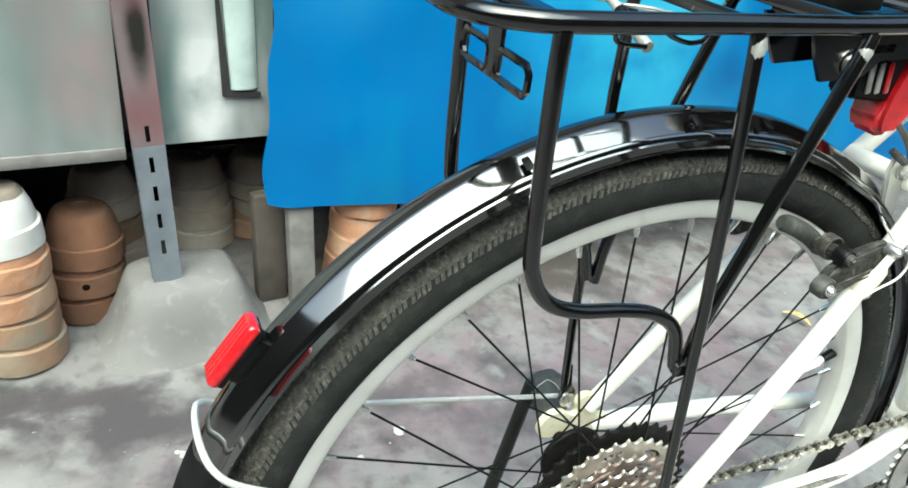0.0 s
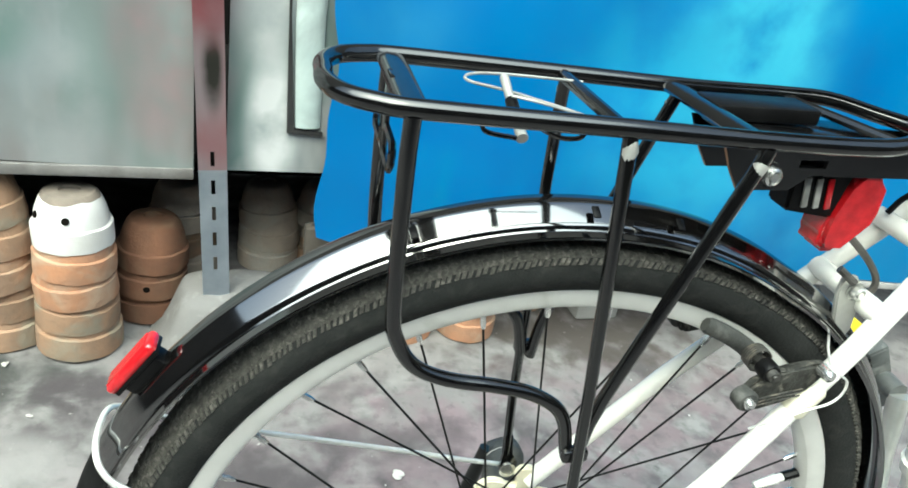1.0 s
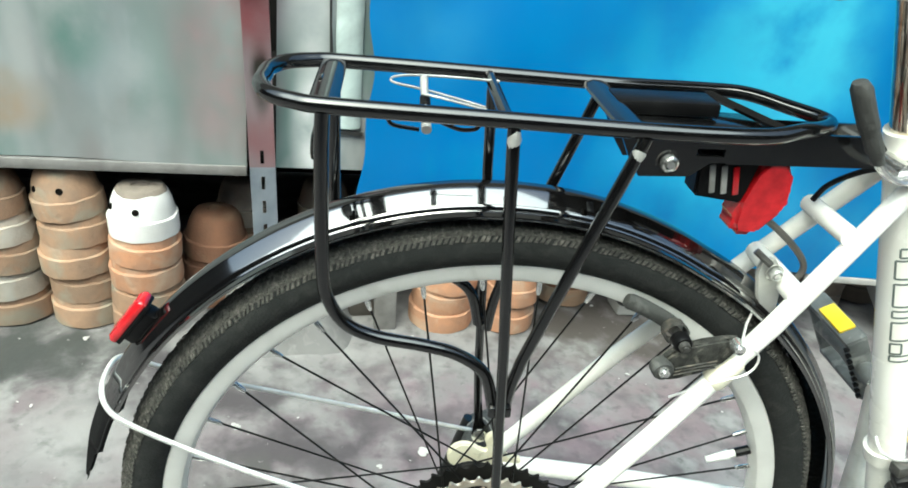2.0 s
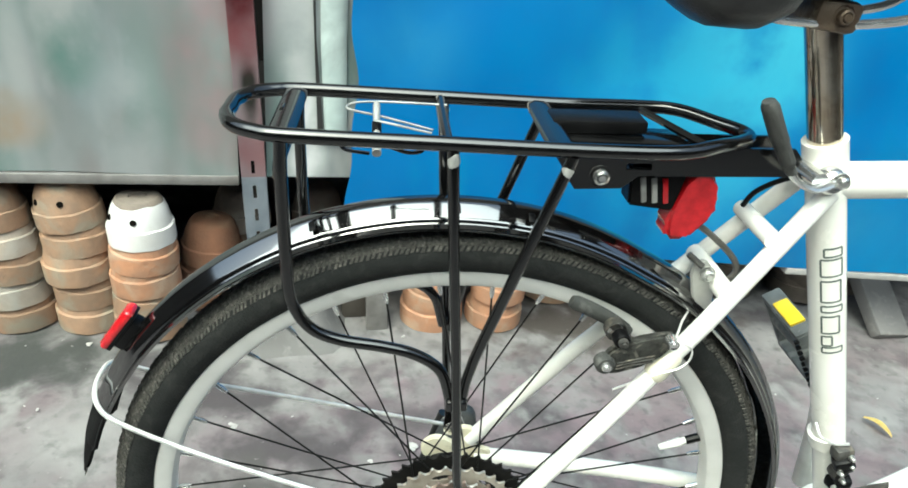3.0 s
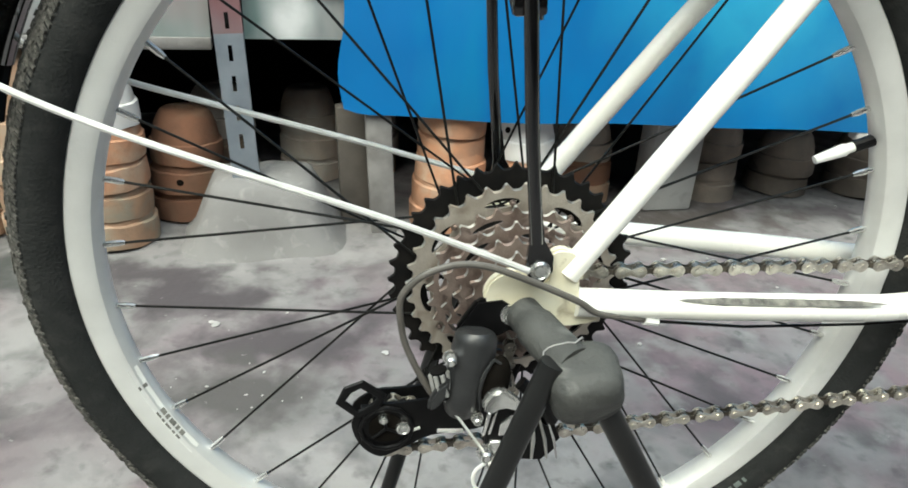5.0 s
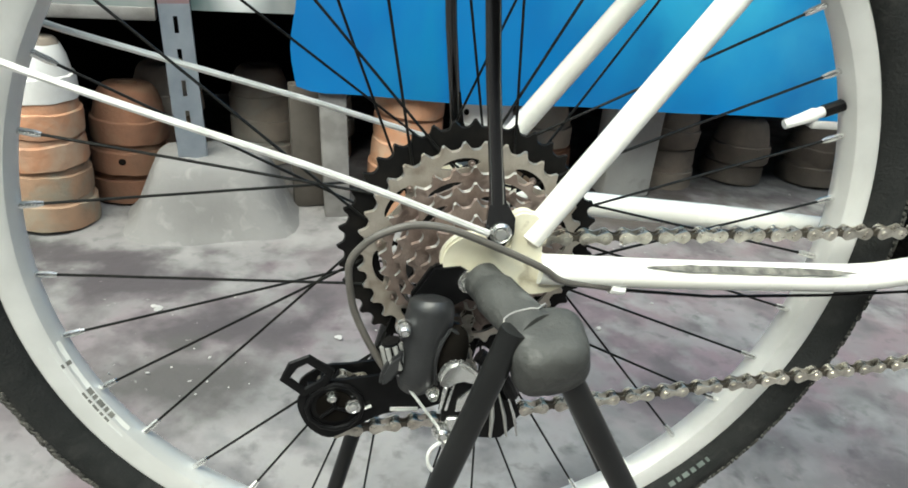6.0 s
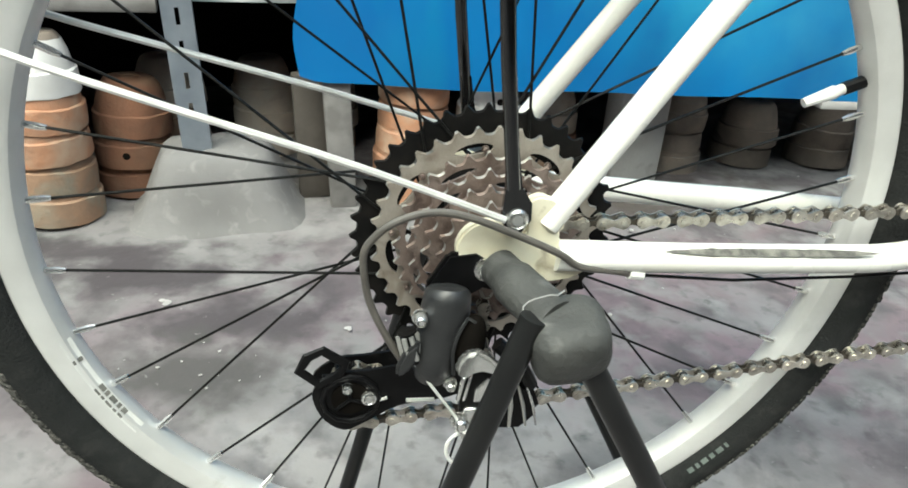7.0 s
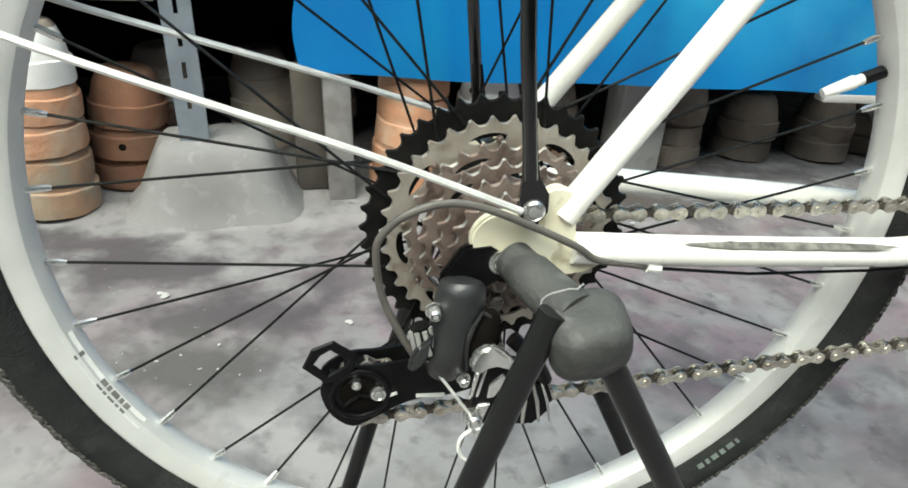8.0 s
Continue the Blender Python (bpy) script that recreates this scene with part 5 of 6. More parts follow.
def brakes():
    """Cantilever brakes: a wedge-shaped arm on each stay, its long pad on the rim, bolts, spring and wire."""
    for s in (1, -1):
        y = lambda v: v * s
        arm = bmesh.new()
        plate(arm, [(0.1060, 0.5700), (0.1080, 0.5600), (0.1140, 0.5560), (0.1230, 0.5570), (0.1400, 0.5660), (0.1560, 0.5750), (0.1645, 0.5880), (0.1640, 0.5980), (0.1520, 0.5980), (0.1370, 0.5920),
                    (0.1240, 0.5890), (0.1120, 0.5810)], y(-0.0470), 0.009)
        bmesh.ops.bevel(arm, geom=arm.edges[:], offset=0.0022, segments=2, affect="EDGES")
        b = part("brake_arm", arm, ARMMAT, BIKE, "dark grey brake arm with steel bolts")
        pad = spline([(0.080, y(-0.0195), 0.6075), (0.096, y(-0.0200), 0.6015), (0.116, y(-0.0200), 0.5915), (0.136, y(-0.0195), 0.5775)], 4)
        part("brake_pad", tube(pad, [0.0052] + [0.0068] * (len(pad) - 2) + [0.0052], 12, flat=(1.0, 0.75)), GREYRUB, b, "dusty grey rubber brake pad")
        part("pad_post", tube([(0.118, y(-0.024), 0.590), (0.121, y(-0.046), 0.592)], 0.0040, 10), BRAKEMAT, b)
        for x0, y0, z0, r0, material, name in ((0.1085, -0.0520, 0.5680, 0.0085, GREYRUB, "pad_nut"), (0.1085, -0.0550, 0.5680, 0.0046, CHROME, "pad_nut"), (0.1185, -0.0500, 0.5915, 0.0072, PLASTIC, "pivot_bolt"),
                                               (0.1185, -0.0540, 0.5915, 0.0044, BRAKEMAT, "pivot_bolt"), (0.1580, -0.0580, 0.5960, 0.0050, CHROME, "cable_nut")):
            bm = bmesh.new()
            lathe(bm, [(0, 0.005), (r0 * 0.4, 0.005), (r0 * 0.5, 0.0035), (r0 * 0.85, 0.004), (r0, 0.002), (r0, -0.006), (0, -0.006)], 14,
                  along_y(x0, y0, z0) if s > 0 else pose(x0, -y0, z0, -90, 0, 0))
            part(name, bm, material, b)
        bm = bmesh.new()
        for k in range(5):
            sweep(bm, [(0.1165 + 0.0088 * math.cos(radians(30 * q)), y(-0.0330 - 0.0019 * k), 0.5930 + 0.0088 * math.sin(radians(30 * q))) for q in range(12)], 0.0008, 5, closed=True)
        part("coil_spring", bm, BRAKEMAT, b)
        for k in range(3):
            part("spring_wire", tube(spline([(0.1180, y(-0.0535), 0.5640 + 0.003 * k), (0.1300, y(-0.0545), 0.5690 + 0.003 * k), (0.1480, y(-0.0545), 0.5740 + 0.003 * k)], 4), 0.0006, 6), BRAKEMAT, b)
        part("stay_boss", tube([(0.1535, y(-0.0465), 0.5530), (0.1555, y(-0.0463), 0.5555), (0.1680, y(-0.0440), 0.5735), (0.1700, y(-0.0436), 0.5763)], [0.0080, 0.0100, 0.0100, 0.0080], 14), OLDCREAM, b, "cream-painted boss")
        part("straddle_wire", tube([(0.158, y(-0.060), 0.599), (0.172, y(-0.036), 0.603), (0.190, y(-0.012), 0.606)], 0.0010, 6), WIREMAT, b)
    spring = [(0.120, -0.054, 0.543), (0.132, -0.060, 0.556), (0.150, -0.063, 0.568), (0.166, -0.063, 0.574), (0.174, -0.062, 0.582), (0.174, -0.061, 0.592), (0.165, -0.061, 0.598)]
    part("return_spring", tube(spline(spring, 5), 0.0009, 6), WIREMAT, BIKE)
    bm = plate(bmesh.new(), [(0.166, 0.662), (0.176, 0.664), (0.187, 0.653), (0.190, 0.640), (0.193, 0.618), (0.187, 0.605), (0.181, 0.613), (0.173, 0.628), (0.169, 0.640), (0.166, 0.650)], -0.016, 0.0045)
    bmesh.ops.translate(bm, verts=bm.verts[:], vec=(0.011, 0, -0.012))
    bmesh.ops.bevel(bm, geom=bm.edges[:], offset=0.0012, segments=2, affect="EDGES")
    b = part("cable_carrier", bm, ALLOY, BIKE, "silver brake cable carrier")
    part("carrier_bolt", bolt(bmesh.new(), 0.190, -0.020, 0.640, 0.0052, 0.005), ALLOY, b)
    part("carrier_pin", tube([(0.183, -0.022, 0.648), (0.171, -0.016, 0.656)], 0.0028, 8), BRAKEMAT, b)
    part("brake_cable", tube(spline([(0.262, -0.012, 0.730), (0.244, 0.000, 0.722), (0.228, 0.012, 0.704), (0.222, 0.016, 0.688)], 6), 0.0023, 8), PLASTIC, BIKE)
    part("brake_cable", tube(spline([(0.172, 0.0, 0.680), (0.192, 0.0, 0.668), (0.212, 0.0, 0.653), (0.224, 0.0, 0.640), (0.225, 0.0, 0.630), (0.218, 0.0, 0.622), (0.203, -0.006, 0.622)], 6), 0.0027, 8), CABLEMAT, BIKE)


def crankset(bb):
    y = -0.050
    specs = ((0.0925, 46, y), (0.076, 38, y + 0.007), (0.056, 28, y + 0.014))
    spider = bmesh.new()
    lathe(spider, [(0, 0.022), (0.010, 0.022), (0.014, 0.018), (0.022, 0.014), (0.024, 0.004), (0.022, -0.004), (0, -0.004)], 24, along_y(bb.x, y, bb.z))
    for k in range(5):
        a = radians(72 * k + 20)
        sweep(spider, [(bb.x + 0.016 * math.cos(a), y - 0.006, bb.z + 0.016 * math.sin(a)), (bb.x + 0.070 * math.cos(a), y - 0.003, bb.z + 0.070 * math.sin(a))], [0.0075, 0.0048], 8, flat=(0.5, 1.0), up=(0, 1, 0))
    c = part("crankset", spider, ALLOY, BIKE, "dull silver crankset with three chainrings")
    for r, teeth, yy in specs:
        bm = cog(r, teeth, yy, r - 0.020, 0.003)
        bmesh.ops.translate(bm, verts=bm.verts[:], vec=(bb.x, 0, bb.z - AXLE))
        part("chainring", bm, RINGMAT if r > 0.09 else BLACKCOG, c)
    guard = lathe(bmesh.new(), [(0.067, 0.0), (0.0885, 0.0), (0.0905, 0.0015), (0.0885, 0.003), (0.067, 0.003)], 64, along_y(bb.x, y - 0.0045, bb.z), close=True)
    part("chain_guard", guard, RINGMAT, c)
    inner = lathe(bmesh.new(), [(0.045, 0.0), (0.057, 0.0), (0.058, 0.0012), (0.057, 0.0024), (0.045, 0.0024)], 56, along_y(bb.x, y - 0.003, bb.z), close=True)
    part("guard_ring", inner, RINGMAT, c)
    part("crank_cap", bolt(bmesh.new(), bb.x, y - 0.030, bb.z, 0.011, 0.006), ALLOY, c)
    arm = [(bb.x, y - 0.016, bb.z), (bb.x + 0.06, y - 0.020, bb.z - 0.055), (bb.x + 0.118, y - 0.024, bb.z - 0.118)]
    part("crank_arm", tube(arm, [0.014, 0.010, 0.011], 12), ALLOY, c)
    px, pz, tilt = 0.424, 0.458, 57
    far = [(bb.x, 0.055, bb.z), (bb.x - 0.002, 0.072, bb.z + 0.07), (px, 0.085, pz)]
    part("crank_arm", tube(far, [0.014, 0.010, 0.011], 12), ALLOY, c)
    bm = bmesh.new()
    for dx in (-0.040, 0.040):
        box(bm, (0.010, 0.088, 0.024), pose(px, 0.155, pz, 0, tilt, 0) @ pose(dx, 0, 0), 0.003)
    for yy in (0.113, 0.197):
        box(bm, (0.084, 0.006, 0.022), pose(px, yy, pz, 0, tilt, 0), 0.002)
    lathe(bm, [(0, 0), (0.011, 0), (0.012, 0.03), (0.009, 0.06), (0.011, 0.11), (0, 0.11)], 14, pose(px, 0.088, pz, -90, 0, 0))
    p = part("pedal", bm, PEDALMAT, c, "worn grey pedal with a yellow reflector")
    for k in range(9):
        bm = bmesh.new()
        box(bm, (0.005, 0.004, 0.006), pose(px, 0.112, pz, 0, tilt, 0) @ pose(-0.036 + 0.009 * k, 0, -0.0125), 0.001)
        part("tooth", bm, PLASTIC, p)
    bm = bmesh.new()
    box(bm, (0.004, 0.044, 0.018), pose(px, 0.150, pz, 0, tilt, 0) @ pose(-0.0462, 0, 0), 0.001)
    part("pedal_reflector", bm, YELLOW, p, "yellow reflector")
    # front changer on the seat tube
    t = Vector((-0.377, 0, 0.926))
    base = bb + t * 0.135
    bm = tube([base - t * 0.007, base + t * 0.007], 0.0172, 18)
    f = part("front_changer", bm, CREAM, BIKE, "greasy front gear changer")
    part("clamp_wire", tube(spline([(base.x - 0.026, -0.010, base.z + 0.026), (base.x - 0.024, -0.020, base.z + 0.018), (base.x - 0.010, -0.024, base.z + 0.012), (base.x + 0.006, -0.024, base.z + 0.012)], 5), 0.0016, 7), WIREMAT, f)
    rnd = random.Random(3)
    for k in range(6):
        bm = bmesh.new()
        box(bm, (0.019 - 0.001 * k, 0.014, 0.013), pose(base.x + 0.002 + 0.002 * k + rnd.uniform(-0.003, 0.003), -0.027 + rnd.uniform(-0.004, 0.004), base.z + 0.004 - 0.0085 * k, rnd.uniform(-20, 20), rnd.uniform(-40, 10), rnd.uniform(-20, 20)), 0.003)
        part("linkage", bm, PLASTIC if k % 3 else BRAKEMAT, f)
    for k in range(5):
        part("screw", bolt(bmesh.new(), base.x - 0.006 + rnd.uniform(0, 0.014), -0.037, base.z + 0.006 - 0.010 * k, 0.0022, 0.004), ALLOY, f)
    cage = [(base.x - 0.048, -0.056, base.z - 0.058), (base.x - 0.034, -0.057, base.z - 0.044), (base.x - 0.014, -0.058, base.z - 0.028), (base.x + 0.010, -0.058, base.z - 0.016), (base.x + 0.034, -0.058, base.z - 0.010)]
    part("changer_cage", tube(spline(cage, 5), 0.0078, 12, flat=(1.0, 0.22), up=(0, 0, 1)), BRAKEMAT, f, "curved steel cage")


def rear_changer():
    """The rear gear changer: hanger knuckle, fluted links, cage and two pulleys."""
    y = -0.050
    bm = bmesh.new()
    plate(bm, [(-0.028, 0.366), (-0.012, 0.368), (0.004, 0.358), (0.004, 0.350), (-0.012, 0.344), (-0.026, 0.332), (-0.036, 0.330), (-0.040, 0.346)], -0.074, 0.006)
    bmesh.ops.bevel(bm, geom=bm.edges[:], offset=0.0018, segments=2, affect="EDGES")
    c = part("rear_changer", bm, PLASTIC, BIKE, "black and silver rear gear changer")
    part("hanger_bolt", bolt(bmesh.new(), -0.006, -0.079, 0.357, 0.0055, 0.005), CHROME, c)
    # moulded hood; a black blob stands in for the shade of its front hollow
    line = spline([(-0.0285, -0.087, 0.3530), (-0.0288, -0.088, 0.3485), (-0.0300, -0.088, 0.3355), (-0.0315, -0.088, 0.3225), (-0.0335, -0.088, 0.3085), (-0.0360, -0.087, 0.2925)], 5)
    hood = tube(line, np.interp(range(len(line)), (0, 2, 5, 9, 15, 22, len(line) - 1), (0.0050, 0.0100, 0.0128, 0.0138, 0.0138, 0.0130, 0.0095)).tolist(), 24)
    part("knuckle", hood, HOODMAT, c, "matt black knuckle")
    bm = bmesh.new()
    bmesh.ops.create_icosphere(bm, subdivisions=3, radius=1.0, matrix=pose(-0.0165, -0.0955, 0.3195, 0, 10, 0) @ Matrix.Diagonal((0.0090, 0.0085, 0.0195, 1)))
    part("knuckle_hollow", bm, HOLEMAT, c)
    part("knuckle_rim", tube(spline([(-0.0190, -0.0995, 0.3395), (-0.0240, -0.1020, 0.3310), (-0.0265, -0.1025, 0.3190), (-0.0250, -0.1010, 0.3030)], 5), 0.0010, 6), HOODMAT, c)
    part("knuckle_rim", tube(spline([(-0.0190, -0.0995, 0.3395), (-0.0110, -0.0985, 0.3320), (-0.0070, -0.0985, 0.3190)], 5), 0.0009, 8), HOODMAT, c)
    bm = plate(bmesh.new(), [(-0.044, 0.3250), (-0.045, 0.3125), (-0.051, 0.3025), (-0.057, 0.3005), (-0.0565, 0.3090), (-0.052, 0.3180)], -0.0965, 0.006)
    bmesh.ops.bevel(bm, geom=bm.edges[:], offset=0.0018, segments=2, affect="EDGES")
    part("stop_flange", bm, HOODMAT, c)
    part("limit_screw", bolt(bmesh.new(), -0.0445, -0.096, 0.3385, 0.0036, 0.006), CHROME, c)
    part("limit_screw", bolt(bmesh.new(), -0.026, -0.099, 0.295, 0.003, 0.005), CHROME, c)
    # ribbed barrel that takes the cable
    d = Vector((0.004, -0.002, -0.016))
    o = Vector((-0.051, -0.090, 0.326))
    barrel = part("cable_barrel", tube([o, o + d * 0.5, o + d, o + d * 1.25], [0.0055, 0.0058, 0.0056, 0.0030], 14), PLASTIC, c)
    side = Vector((1, 0, 0.25)).normalized()
    for k in range(4):
        t = radians(205 + 42 * k)
        off = side * (0.0058 * math.cos(t)) + Vector((0, 0.0058 * math.sin(t), 0))
        part("rib", tube([o + off + d * 0.05, o + off + d * 0.95], 0.0015, 6), ALLOY, barrel)
    # silver upper link, black fluted lower body
    bm = plate(bmesh.new(), [(-0.0245, 0.3140), (-0.0205, 0.3205), (-0.0140, 0.3230), (-0.0050, 0.3170), (0.0020, 0.3080), (-0.0045, 0.3060), (-0.0105, 0.3130), (-0.0150, 0.3075), (-0.0195, 0.3040), (-0.0250, 0.3080)], -0.1050, 0.007)
    bmesh.ops.bevel(bm, geom=bm.edges[:], offset=0.0018, segments=2, affect="EDGES")
    part("link_arm", bm, CHROME, c, "bright silver hooked link")
    part("link_arm", tube(spline([(0.000, -0.094, 0.318), (0.013, -0.097, 0.306), (0.023, -0.094, 0.288)], 4), 0.0045, 10), PLASTIC, c)
    bm = bmesh.new()
    plate(bm, [(-0.018, 0.274), (-0.010, 0.287), (0.008, 0.298), (0.024, 0.288), (0.032, 0.268), (0.020, 0.254), (0.000, 0.256), (-0.016, 0.262)], -0.088, 0.018)
    bmesh.ops.bevel(bm, geom=bm.edges[:], offset=0.004, segments=2, affect="EDGES")
    low = part("lower_body", bm, PLASTIC, c)
    bm = bmesh.new()
    plate(bm, [(-0.0205, 0.284), (-0.0195, 0.300), (-0.008, 0.311), (0.004, 0.308), (0.010, 0.290), (0.002, 0.266), (-0.008, 0.257), (-0.019, 0.264)], -0.0985, 0.006)
    bmesh.ops.bevel(bm, geom=bm.edges[:], offset=0.0018, segments=2, affect="EDGES")
    part("link_plate", bm, PLASTIC, low)
    for outline in ([(-0.0205, 0.3020), (-0.0178, 0.3030), (-0.0205, 0.2860), (-0.0228, 0.2830)], [(-0.0160, 0.3030), (-0.0140, 0.3040), (-0.0172, 0.2855), (-0.0192, 0.2850)],
                    [(-0.0120, 0.2930), (-0.0050, 0.3010), (-0.0020, 0.2960), (-0.0085, 0.2845), (-0.0125, 0.2840)], [(-0.0170, 0.2800), (-0.0100, 0.2800), (-0.0130, 0.2700), (-0.0200, 0.2720)]):
        bm = plate(bmesh.new(), outline, -0.1020, 0.003)
        bmesh.ops.bevel(bm, geom=bm.edges[:], offset=0.0006, segments=1, affect="EDGES")
        part("facet", bm, CHROME, low, "bright silver facet")
    for x0, x1, r, material in ((0.014, 0.022, 0.0013, ALLOY), (0.019, 0.0285, 0.0010, CHROME), (0.010, 0.012, 0.0016, ALLOY)):
        part("flute", tube([(x0, -0.0970, 0.292), (x0 * 0.4 + x1 * 0.6, -0.0990, 0.276), (x1, -0.0980, 0.260)], [r * 0.5, r, r * 0.6], 8), material, low)
    part("cable_clamp", bolt(bmesh.new(), -0.0195, -0.104, 0.2715, 0.0046, 0.006), CHROME, c)
    part("clamp_washer", bolt(bmesh.new(), -0.0165, -0.103, 0.2635, 0.0038, 0.005), CHROME, c)
    part("bare_cable", tube([(-0.046, -0.093, 0.305), (-0.0195, -0.107, 0.272)], 0.0009, 6), WIREMAT, c)
    part("cable_tail", tube(spline([(-0.008, -0.106, 0.268), (-0.018, -0.106, 0.2655), (-0.0255, -0.106, 0.259), (-0.0265, -0.106, 0.249), (-0.021, -0.106, 0.2405), (-0.010, -0.106, 0.238)], 5), 0.0012, 6), WHITEPL, c, "white cable tail bent in a loop")
    # cage plates and pulleys
    p1, p2 = Vector((-0.014, y, 0.274)), Vector((-0.0810, y, 0.2555))
    outline = [(-0.1030, 0.264), (-0.1035, 0.252), (-0.0970, 0.238), (-0.085, 0.2295), (-0.072, 0.2350), (-0.050, 0.2475), (-0.020, 0.2520), (-0.004, 0.2600), (-0.002, 0.2720), (-0.012, 0.2840),
               (-0.050, 0.2790), (-0.072, 0.2760), (-0.088, 0.2745)]
    for yy in (y - 0.008, y + 0.008):
        bm = plate(bmesh.new(), [(p.x, p.z) for p in spline([(x, 0, z) for x, z in outline], 3, True)], yy, 0.0022)
        part("cage_plate", bm, PLASTIC, c)
    for p in (p1, p2):
        bm = cog(0.0205, 11, 0, 0.005, 0.004, windows=5)
        bmesh.ops.translate(bm, verts=bm.verts[:], vec=(p.x, y + 0.002, p.z - AXLE))
        part("pulley", bm, PLASTIC, c)
    part("pulley_bolt", bolt(bmesh.new(), -0.083, y - 0.011, 0.2640, 0.0030, 0.003), CHROME, c)
    part("pulley_bolt", bolt(bmesh.new(), -0.0695, y - 0.010, 0.2560, 0.0050, 0.003), CHROME, c)
    ring = [(p2.x + 0.0175 * math.cos(radians(30 * k)), y - 0.0105, p2.z + 0.0175 * math.sin(radians(30 * k))) for k in range(12)]
    part("pulley_guard", tube(ring, 0.0018, 8, closed=True), PLASTIC, c)
    # black disc put in for the shade between the pulley's spokes
    bm = bmesh.new()
    lathe(bm, [(0.0, 0.0004), (0.0120, 0.0004), (0.0120, -0.0006), (0.0, -0.0006)], 20, pose(p2.x, y - 0.0097, p2.z, 90, 0, 0))
    part("pulley_hub", bm, HOLEMAT, c)
    for k in range(3):
        a = radians(100 + 120 * k)
        part("pulley_spoke", tube([(p2.x, y - 0.0108, p2.z), (p2.x + 0.0120 * math.cos(a), y - 0.0108, p2.z + 0.0120 * math.sin(a))], 0.0012, 6), PLASTIC, c)
    part("cage_slot", tube([(-0.066, y - 0.0105, 0.2525), (-0.058, y - 0.0105, 0.2555)], 0.0011, 6), WIREMAT, c)
    part("cage_slot", tube([(-0.046, y - 0.0105, 0.2525), (-0.028, y - 0.0105, 0.2520)], 0.0014, 6), WIREMAT, c)
    guard = [(-0.1000, y - 0.010, 0.2680), (-0.1115, y - 0.010, 0.2785), (-0.1065, y - 0.010, 0.2885), (-0.0975, y - 0.010, 0.2930), (-0.0840, y - 0.010, 0.2830), (-0.0880, y - 0.010, 0.2750)]
    part("chain_guide", tube(guard, 0.0036, 8, closed=True, flat=(0.55, 1.0), up=(0, 1, 0)), PLASTIC, c)
    # cable housing: along the stay, over the dropout, back in a loop to the changer
    part("bare_cable", tube([(0.086, -0.0775, 0.3510), (0.150, -0.071, 0.3420), (0.24, -0.062, 0.3370), (0.36, -0.045, 0.331)], 0.0010, 6), SPOKEMAT, c)
    housing = [(0.086, -0.0775, 0.3510), (0.068, -0.080, 0.3555), (0.046, -0.083, 0.3605), (0.032, -0.0845, 0.3700), (0.002, -0.086, 0.3845), (-0.023, -0.087, 0.3945), (-0.041, -0.087, 0.3965),
               (-0.058, -0.087, 0.3915), (-0.069, -0.087, 0.3830), (-0.0748, -0.088, 0.3730), (-0.0735, -0.088, 0.3540), (-0.0700, -0.088, 0.3400), (-0.0620, -0.089, 0.3220), (-0.0540, -0.090, 0.3080), (-0.0500, -0.091, 0.3030)]
    part("gear_cable", tube(spline(housing, 6), 0.0021, 10), CABLEMAT, c, "grey gear cable housing")
    part("cable_end", tube([(0.078, -0.0785, 0.3530), (0.087, -0.0775, 0.3512)], 0.0034, 10), WHITEPL, c)
    # the whole changer hangs a little in from the dropout's face
    seat = Vector((0.0, 0.010, -0.0095))
    for ob in [c, *c.children, *barrel.children, *low.children]:
        ob.data.transform(Matrix.Translation(seat))
    p1, p2 = p1 + seat, p2 + seat
    return p1, p2


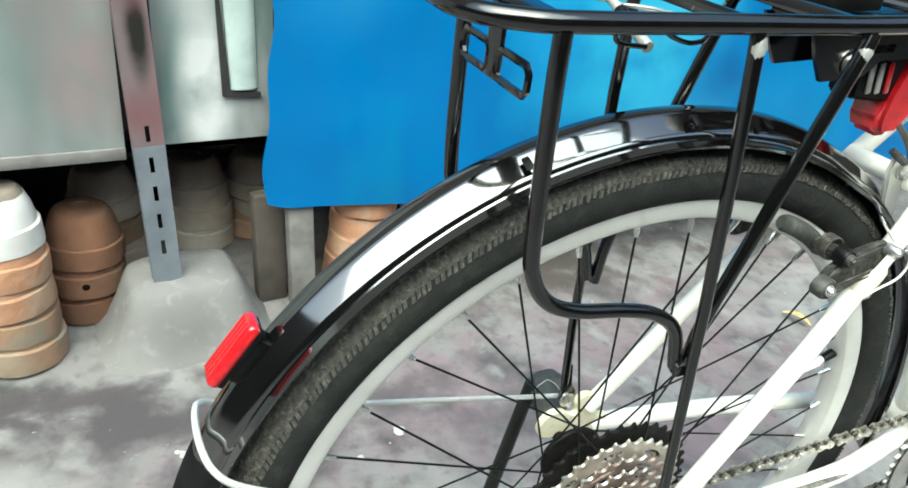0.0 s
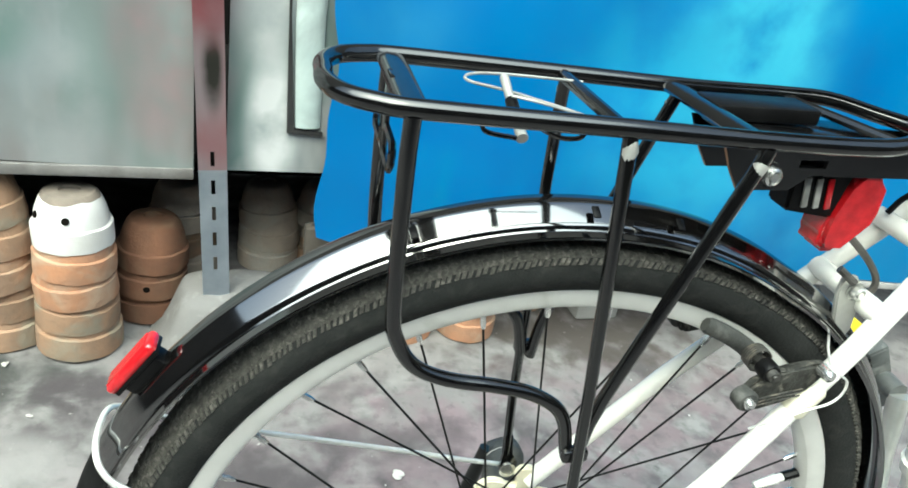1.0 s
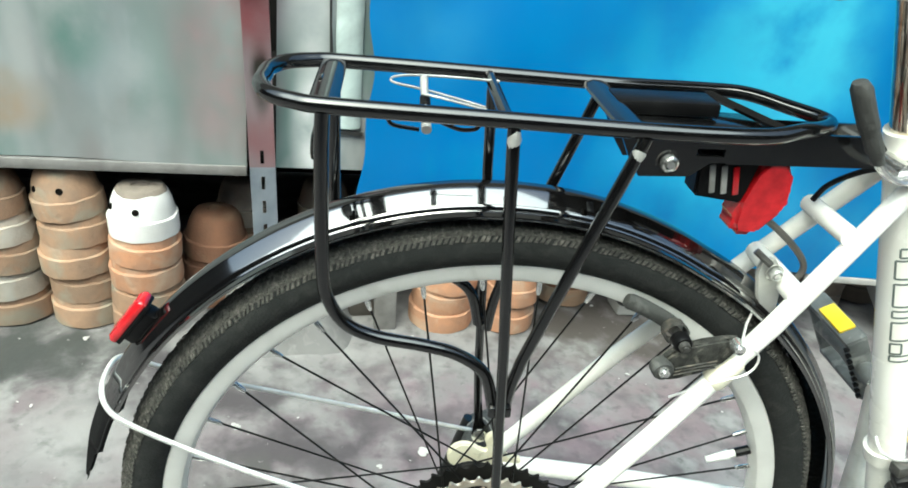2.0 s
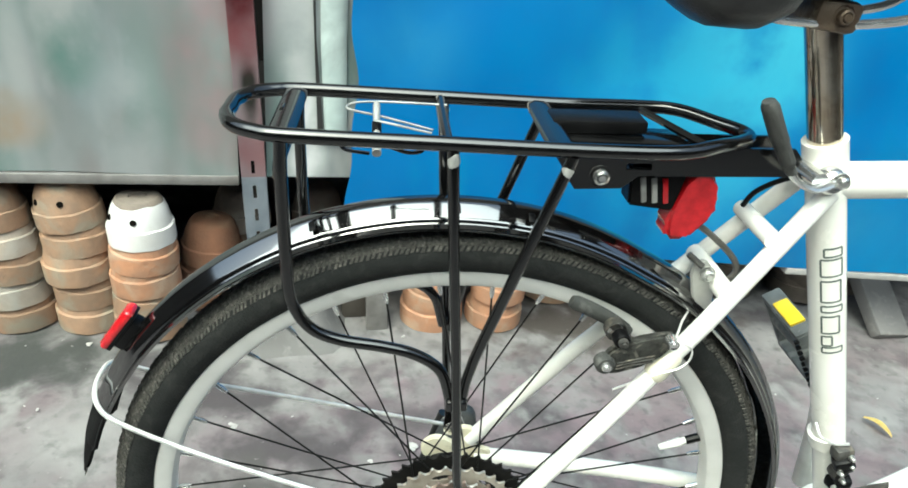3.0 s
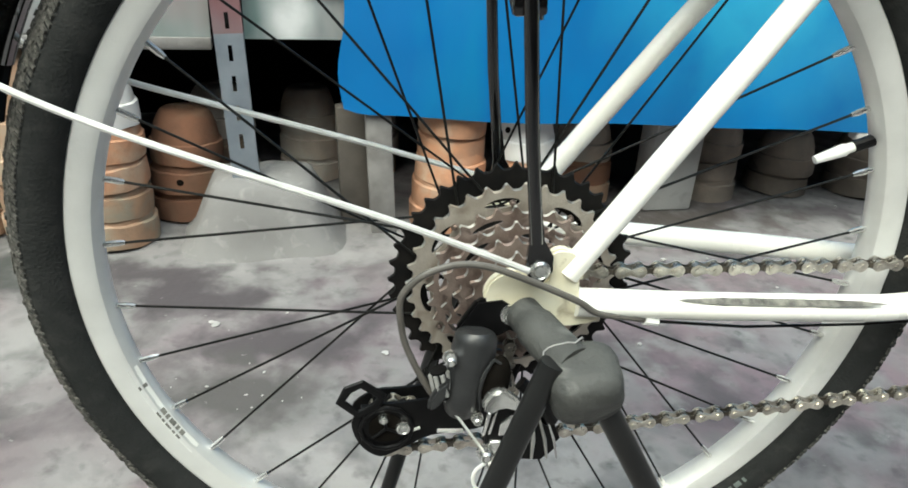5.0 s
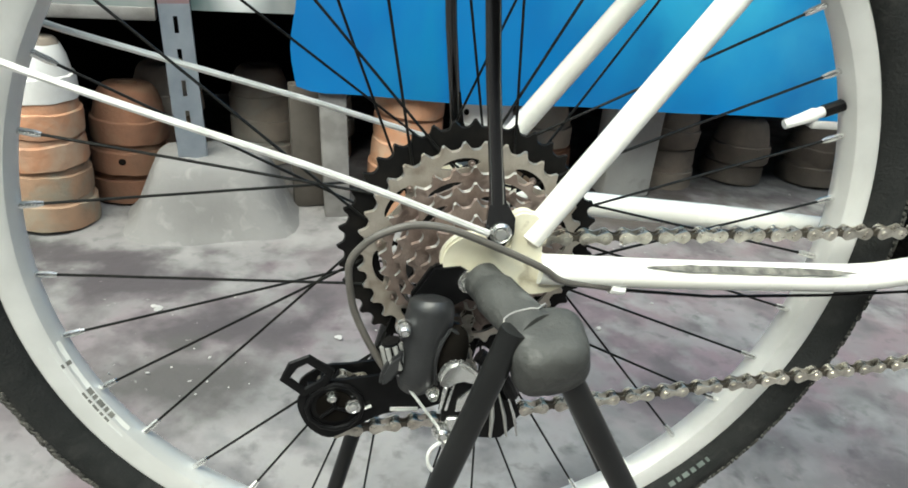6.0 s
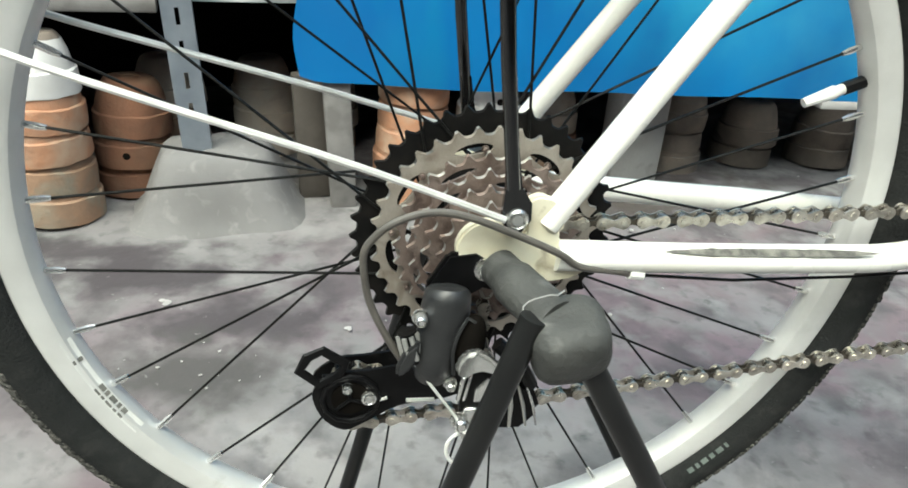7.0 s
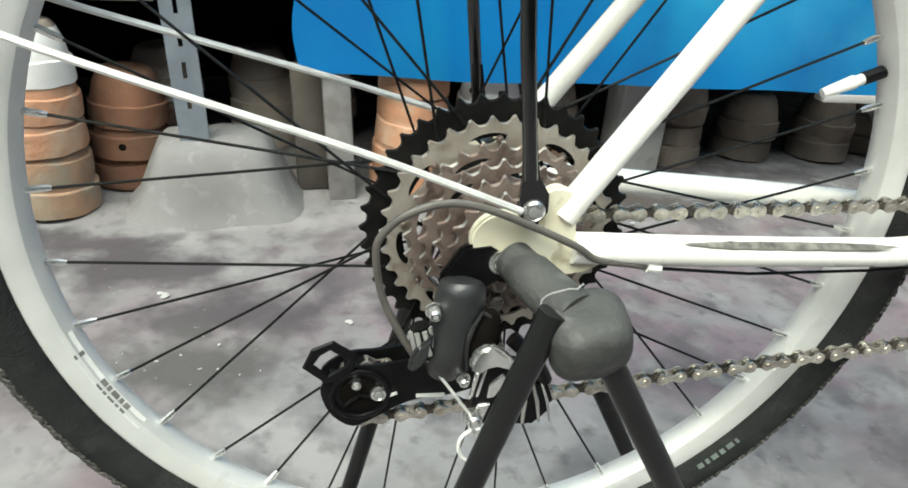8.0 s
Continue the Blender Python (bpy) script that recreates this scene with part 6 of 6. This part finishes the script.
def chain(bb, p1, p2):
    """Links along the line from chainring to sprocket, round the pulleys and back."""
    y0, y1 = -0.0405, -0.040

    def arc(cx, cz, r, a0, a1, y, n=14):
        return [Vector((cx + r * math.cos(radians(a0 + (a1 - a0) * k / n)), y, cz + r * math.sin(radians(a0 + (a1 - a0) * k / n)))) for k in range(n + 1)]

    line = arc(bb.x, bb.z, 0.0510, 40, 96, y1) + arc(0.003, AXLE - 0.002, 0.0185, 92, 262, y0) + arc(p1.x, p1.z, 0.0205, 40, -95, y0) + arc(p2.x + 0.005, p2.z - 0.006, 0.0215, 82, 268, y0) \
        + arc(bb.x, bb.z, 0.0510, 262, 320, y1)
    lengths = [0.0]
    for a, b in zip(line, line[1:]):
        lengths.append(lengths[-1] + (b - a).length)
    pitch = 0.0127

    def at(s):
        k = max(0, min(len(line) - 2, int(np.searchsorted(lengths, s)) - 1))
        f = (s - lengths[k]) / max(1e-6, lengths[k + 1] - lengths[k])
        return line[k].lerp(line[k + 1], f)

    def link(gap, thick, high):
        bm = bmesh.new()
        n = 7
        for s in (-1, 1):
            outline = [(-pitch / 2 + high * math.cos(radians(90 + 180 * k / n)), high * math.sin(radians(90 + 180 * k / n))) for k in range(n + 1)]
            outline += [(0, -high * 0.45)]
            outline += [(pitch / 2 + high * math.cos(radians(-90 + 180 * k / n)), high * math.sin(radians(-90 + 180 * k / n))) for k in range(n + 1)]
            outline += [(0, high * 0.45)]
            plate(bm, outline, s * gap, thick)
        for x in (-pitch / 2, pitch / 2):
            lathe(bm, [(0.0, gap + 0.0012), (0.0019, gap + 0.0012), (0.0019, -gap - 0.0012), (0.0, -gap - 0.0012)], 8, along_y(x, 0, 0))
            lathe(bm, [(0.0038, gap - 0.0008), (0.0038, -gap + 0.0008)], 8, along_y(x, 0, 0))
        return bm

    c = part("chain", tube([at(0.0), at(0.004)], 0.003, 6), CHAINMAT, BIKE, "oily steel chain")
    outer, inner = link_mesh("link", link(0.0032, 0.0011, 0.0043), CHAINMAT), link_mesh("link", link(0.0019, 0.0011, 0.0036), CHAINGAP)
    for k in range(int(lengths[-1] / pitch) - 1):
        a, b = at(k * pitch), at((k + 1) * pitch)
        d = b - a
        m = Matrix.Translation((a + b) / 2) @ Matrix.Rotation(-math.atan2(d.z, d.x), 4, "Y")
        piece("link", outer if k % 2 else inner, c, m)


def bike_stand():
    """The black stand that lifts the rear axle: a rubber socket and two legs on each side."""
    s = thing("bike_stand", None, None, "black rear-axle stand with rubber sockets and splayed tube legs", "bicycle stand")
    for f in (1, -1):
        y = lambda v: v * f
        line = spline([(0.000, y(-0.070), 0.3500), (0.009, y(-0.096), 0.3485), (0.020, y(-0.120), 0.3460)], 5)
        part("socket_arm", tube(line, [0.0112] * 3 + [0.0128] * 8, 20), GREYRUB, s, "dusty black rubber sleeve")
        bm = bmesh.new()
        bmesh.ops.create_icosphere(bm, subdivisions=4, radius=1.0)
        turn = pose(0.0265, y(-0.122), 0.3370, 18 * f, -14, 0)
        for v in bm.verts:
            c = v.co.normalized()
            k = (abs(c.x) ** 3.2 + abs(c.y) ** 3.2 + abs(c.z) ** 3.2) ** (-1 / 3.2)
            v.co = turn @ Vector((c.x * 0.0205 * k * (1 + 0.10 * c.z), c.y * 0.0195 * k, c.z * 0.0196 * k))
            v.co += Vector((1, 0.6, 1)) * (0.0022 * noise.noise(v.co * 45) + 0.0007 * noise.noise(v.co * 150))
        part("socket", bm, GREYRUB, s, "dusty black rubber socket", 60)
        axis = Vector((0.38, y(-0.92), -0.08)).normalized()
        u = axis.cross(Vector((0, 0, 1))).normalized()
        w = axis.cross(u)
        ring = []
        for k in range(28):
            t = 2 * math.pi * k / 28
            ring.append(Vector((0.0172, y(-0.1115), 0.3450)) + axis * (0.0034 * math.sin(3 * t) + 0.003 * noise.noise(Vector((k * 0.6, f, 0)))) + (u * math.cos(t) + w * math.sin(t)) * 0.0152)
        part("socket_lip", tube(ring, 0.0005, 6, closed=True), PALESTONE, s, "chalky torn lip")
        feet = ((-0.109, y(-0.150)), (0.224, y(-0.150))) if f > 0 else ((-0.089, 0.080), (0.209, 0.063))
        part("leg", tube([(0.006, y(-0.124), 0.352), (*feet[0], 0.0)], 0.0071, 16), LEGMAT, s)
        part("leg", tube([(0.030, y(-0.122), 0.338), (*feet[1], 0.0)], 0.0074, 16), LEGMAT, s)
        for x, yy in feet:
            bm = bmesh.new()
            lathe(bm, [(0, -0.004), (0.012, -0.004), (0.013, 0.010), (0.010, 0.020), (0, 0.020)], 16, pose(x, yy, 0.0))
            part("rubber_foot", bm, GREYRUB, s)


rear_wheel()
freewheel()
BB, TOP, DIR = frame_set()
fender()
rack()
rack_light()
saddle(TOP, DIR)
seat_quick_release(TOP, DIR)
brakes()
crankset(BB)
PULLEY1, PULLEY2 = rear_changer()
chain(BB, PULLEY1, PULLEY2)
bike_stand()
grit()
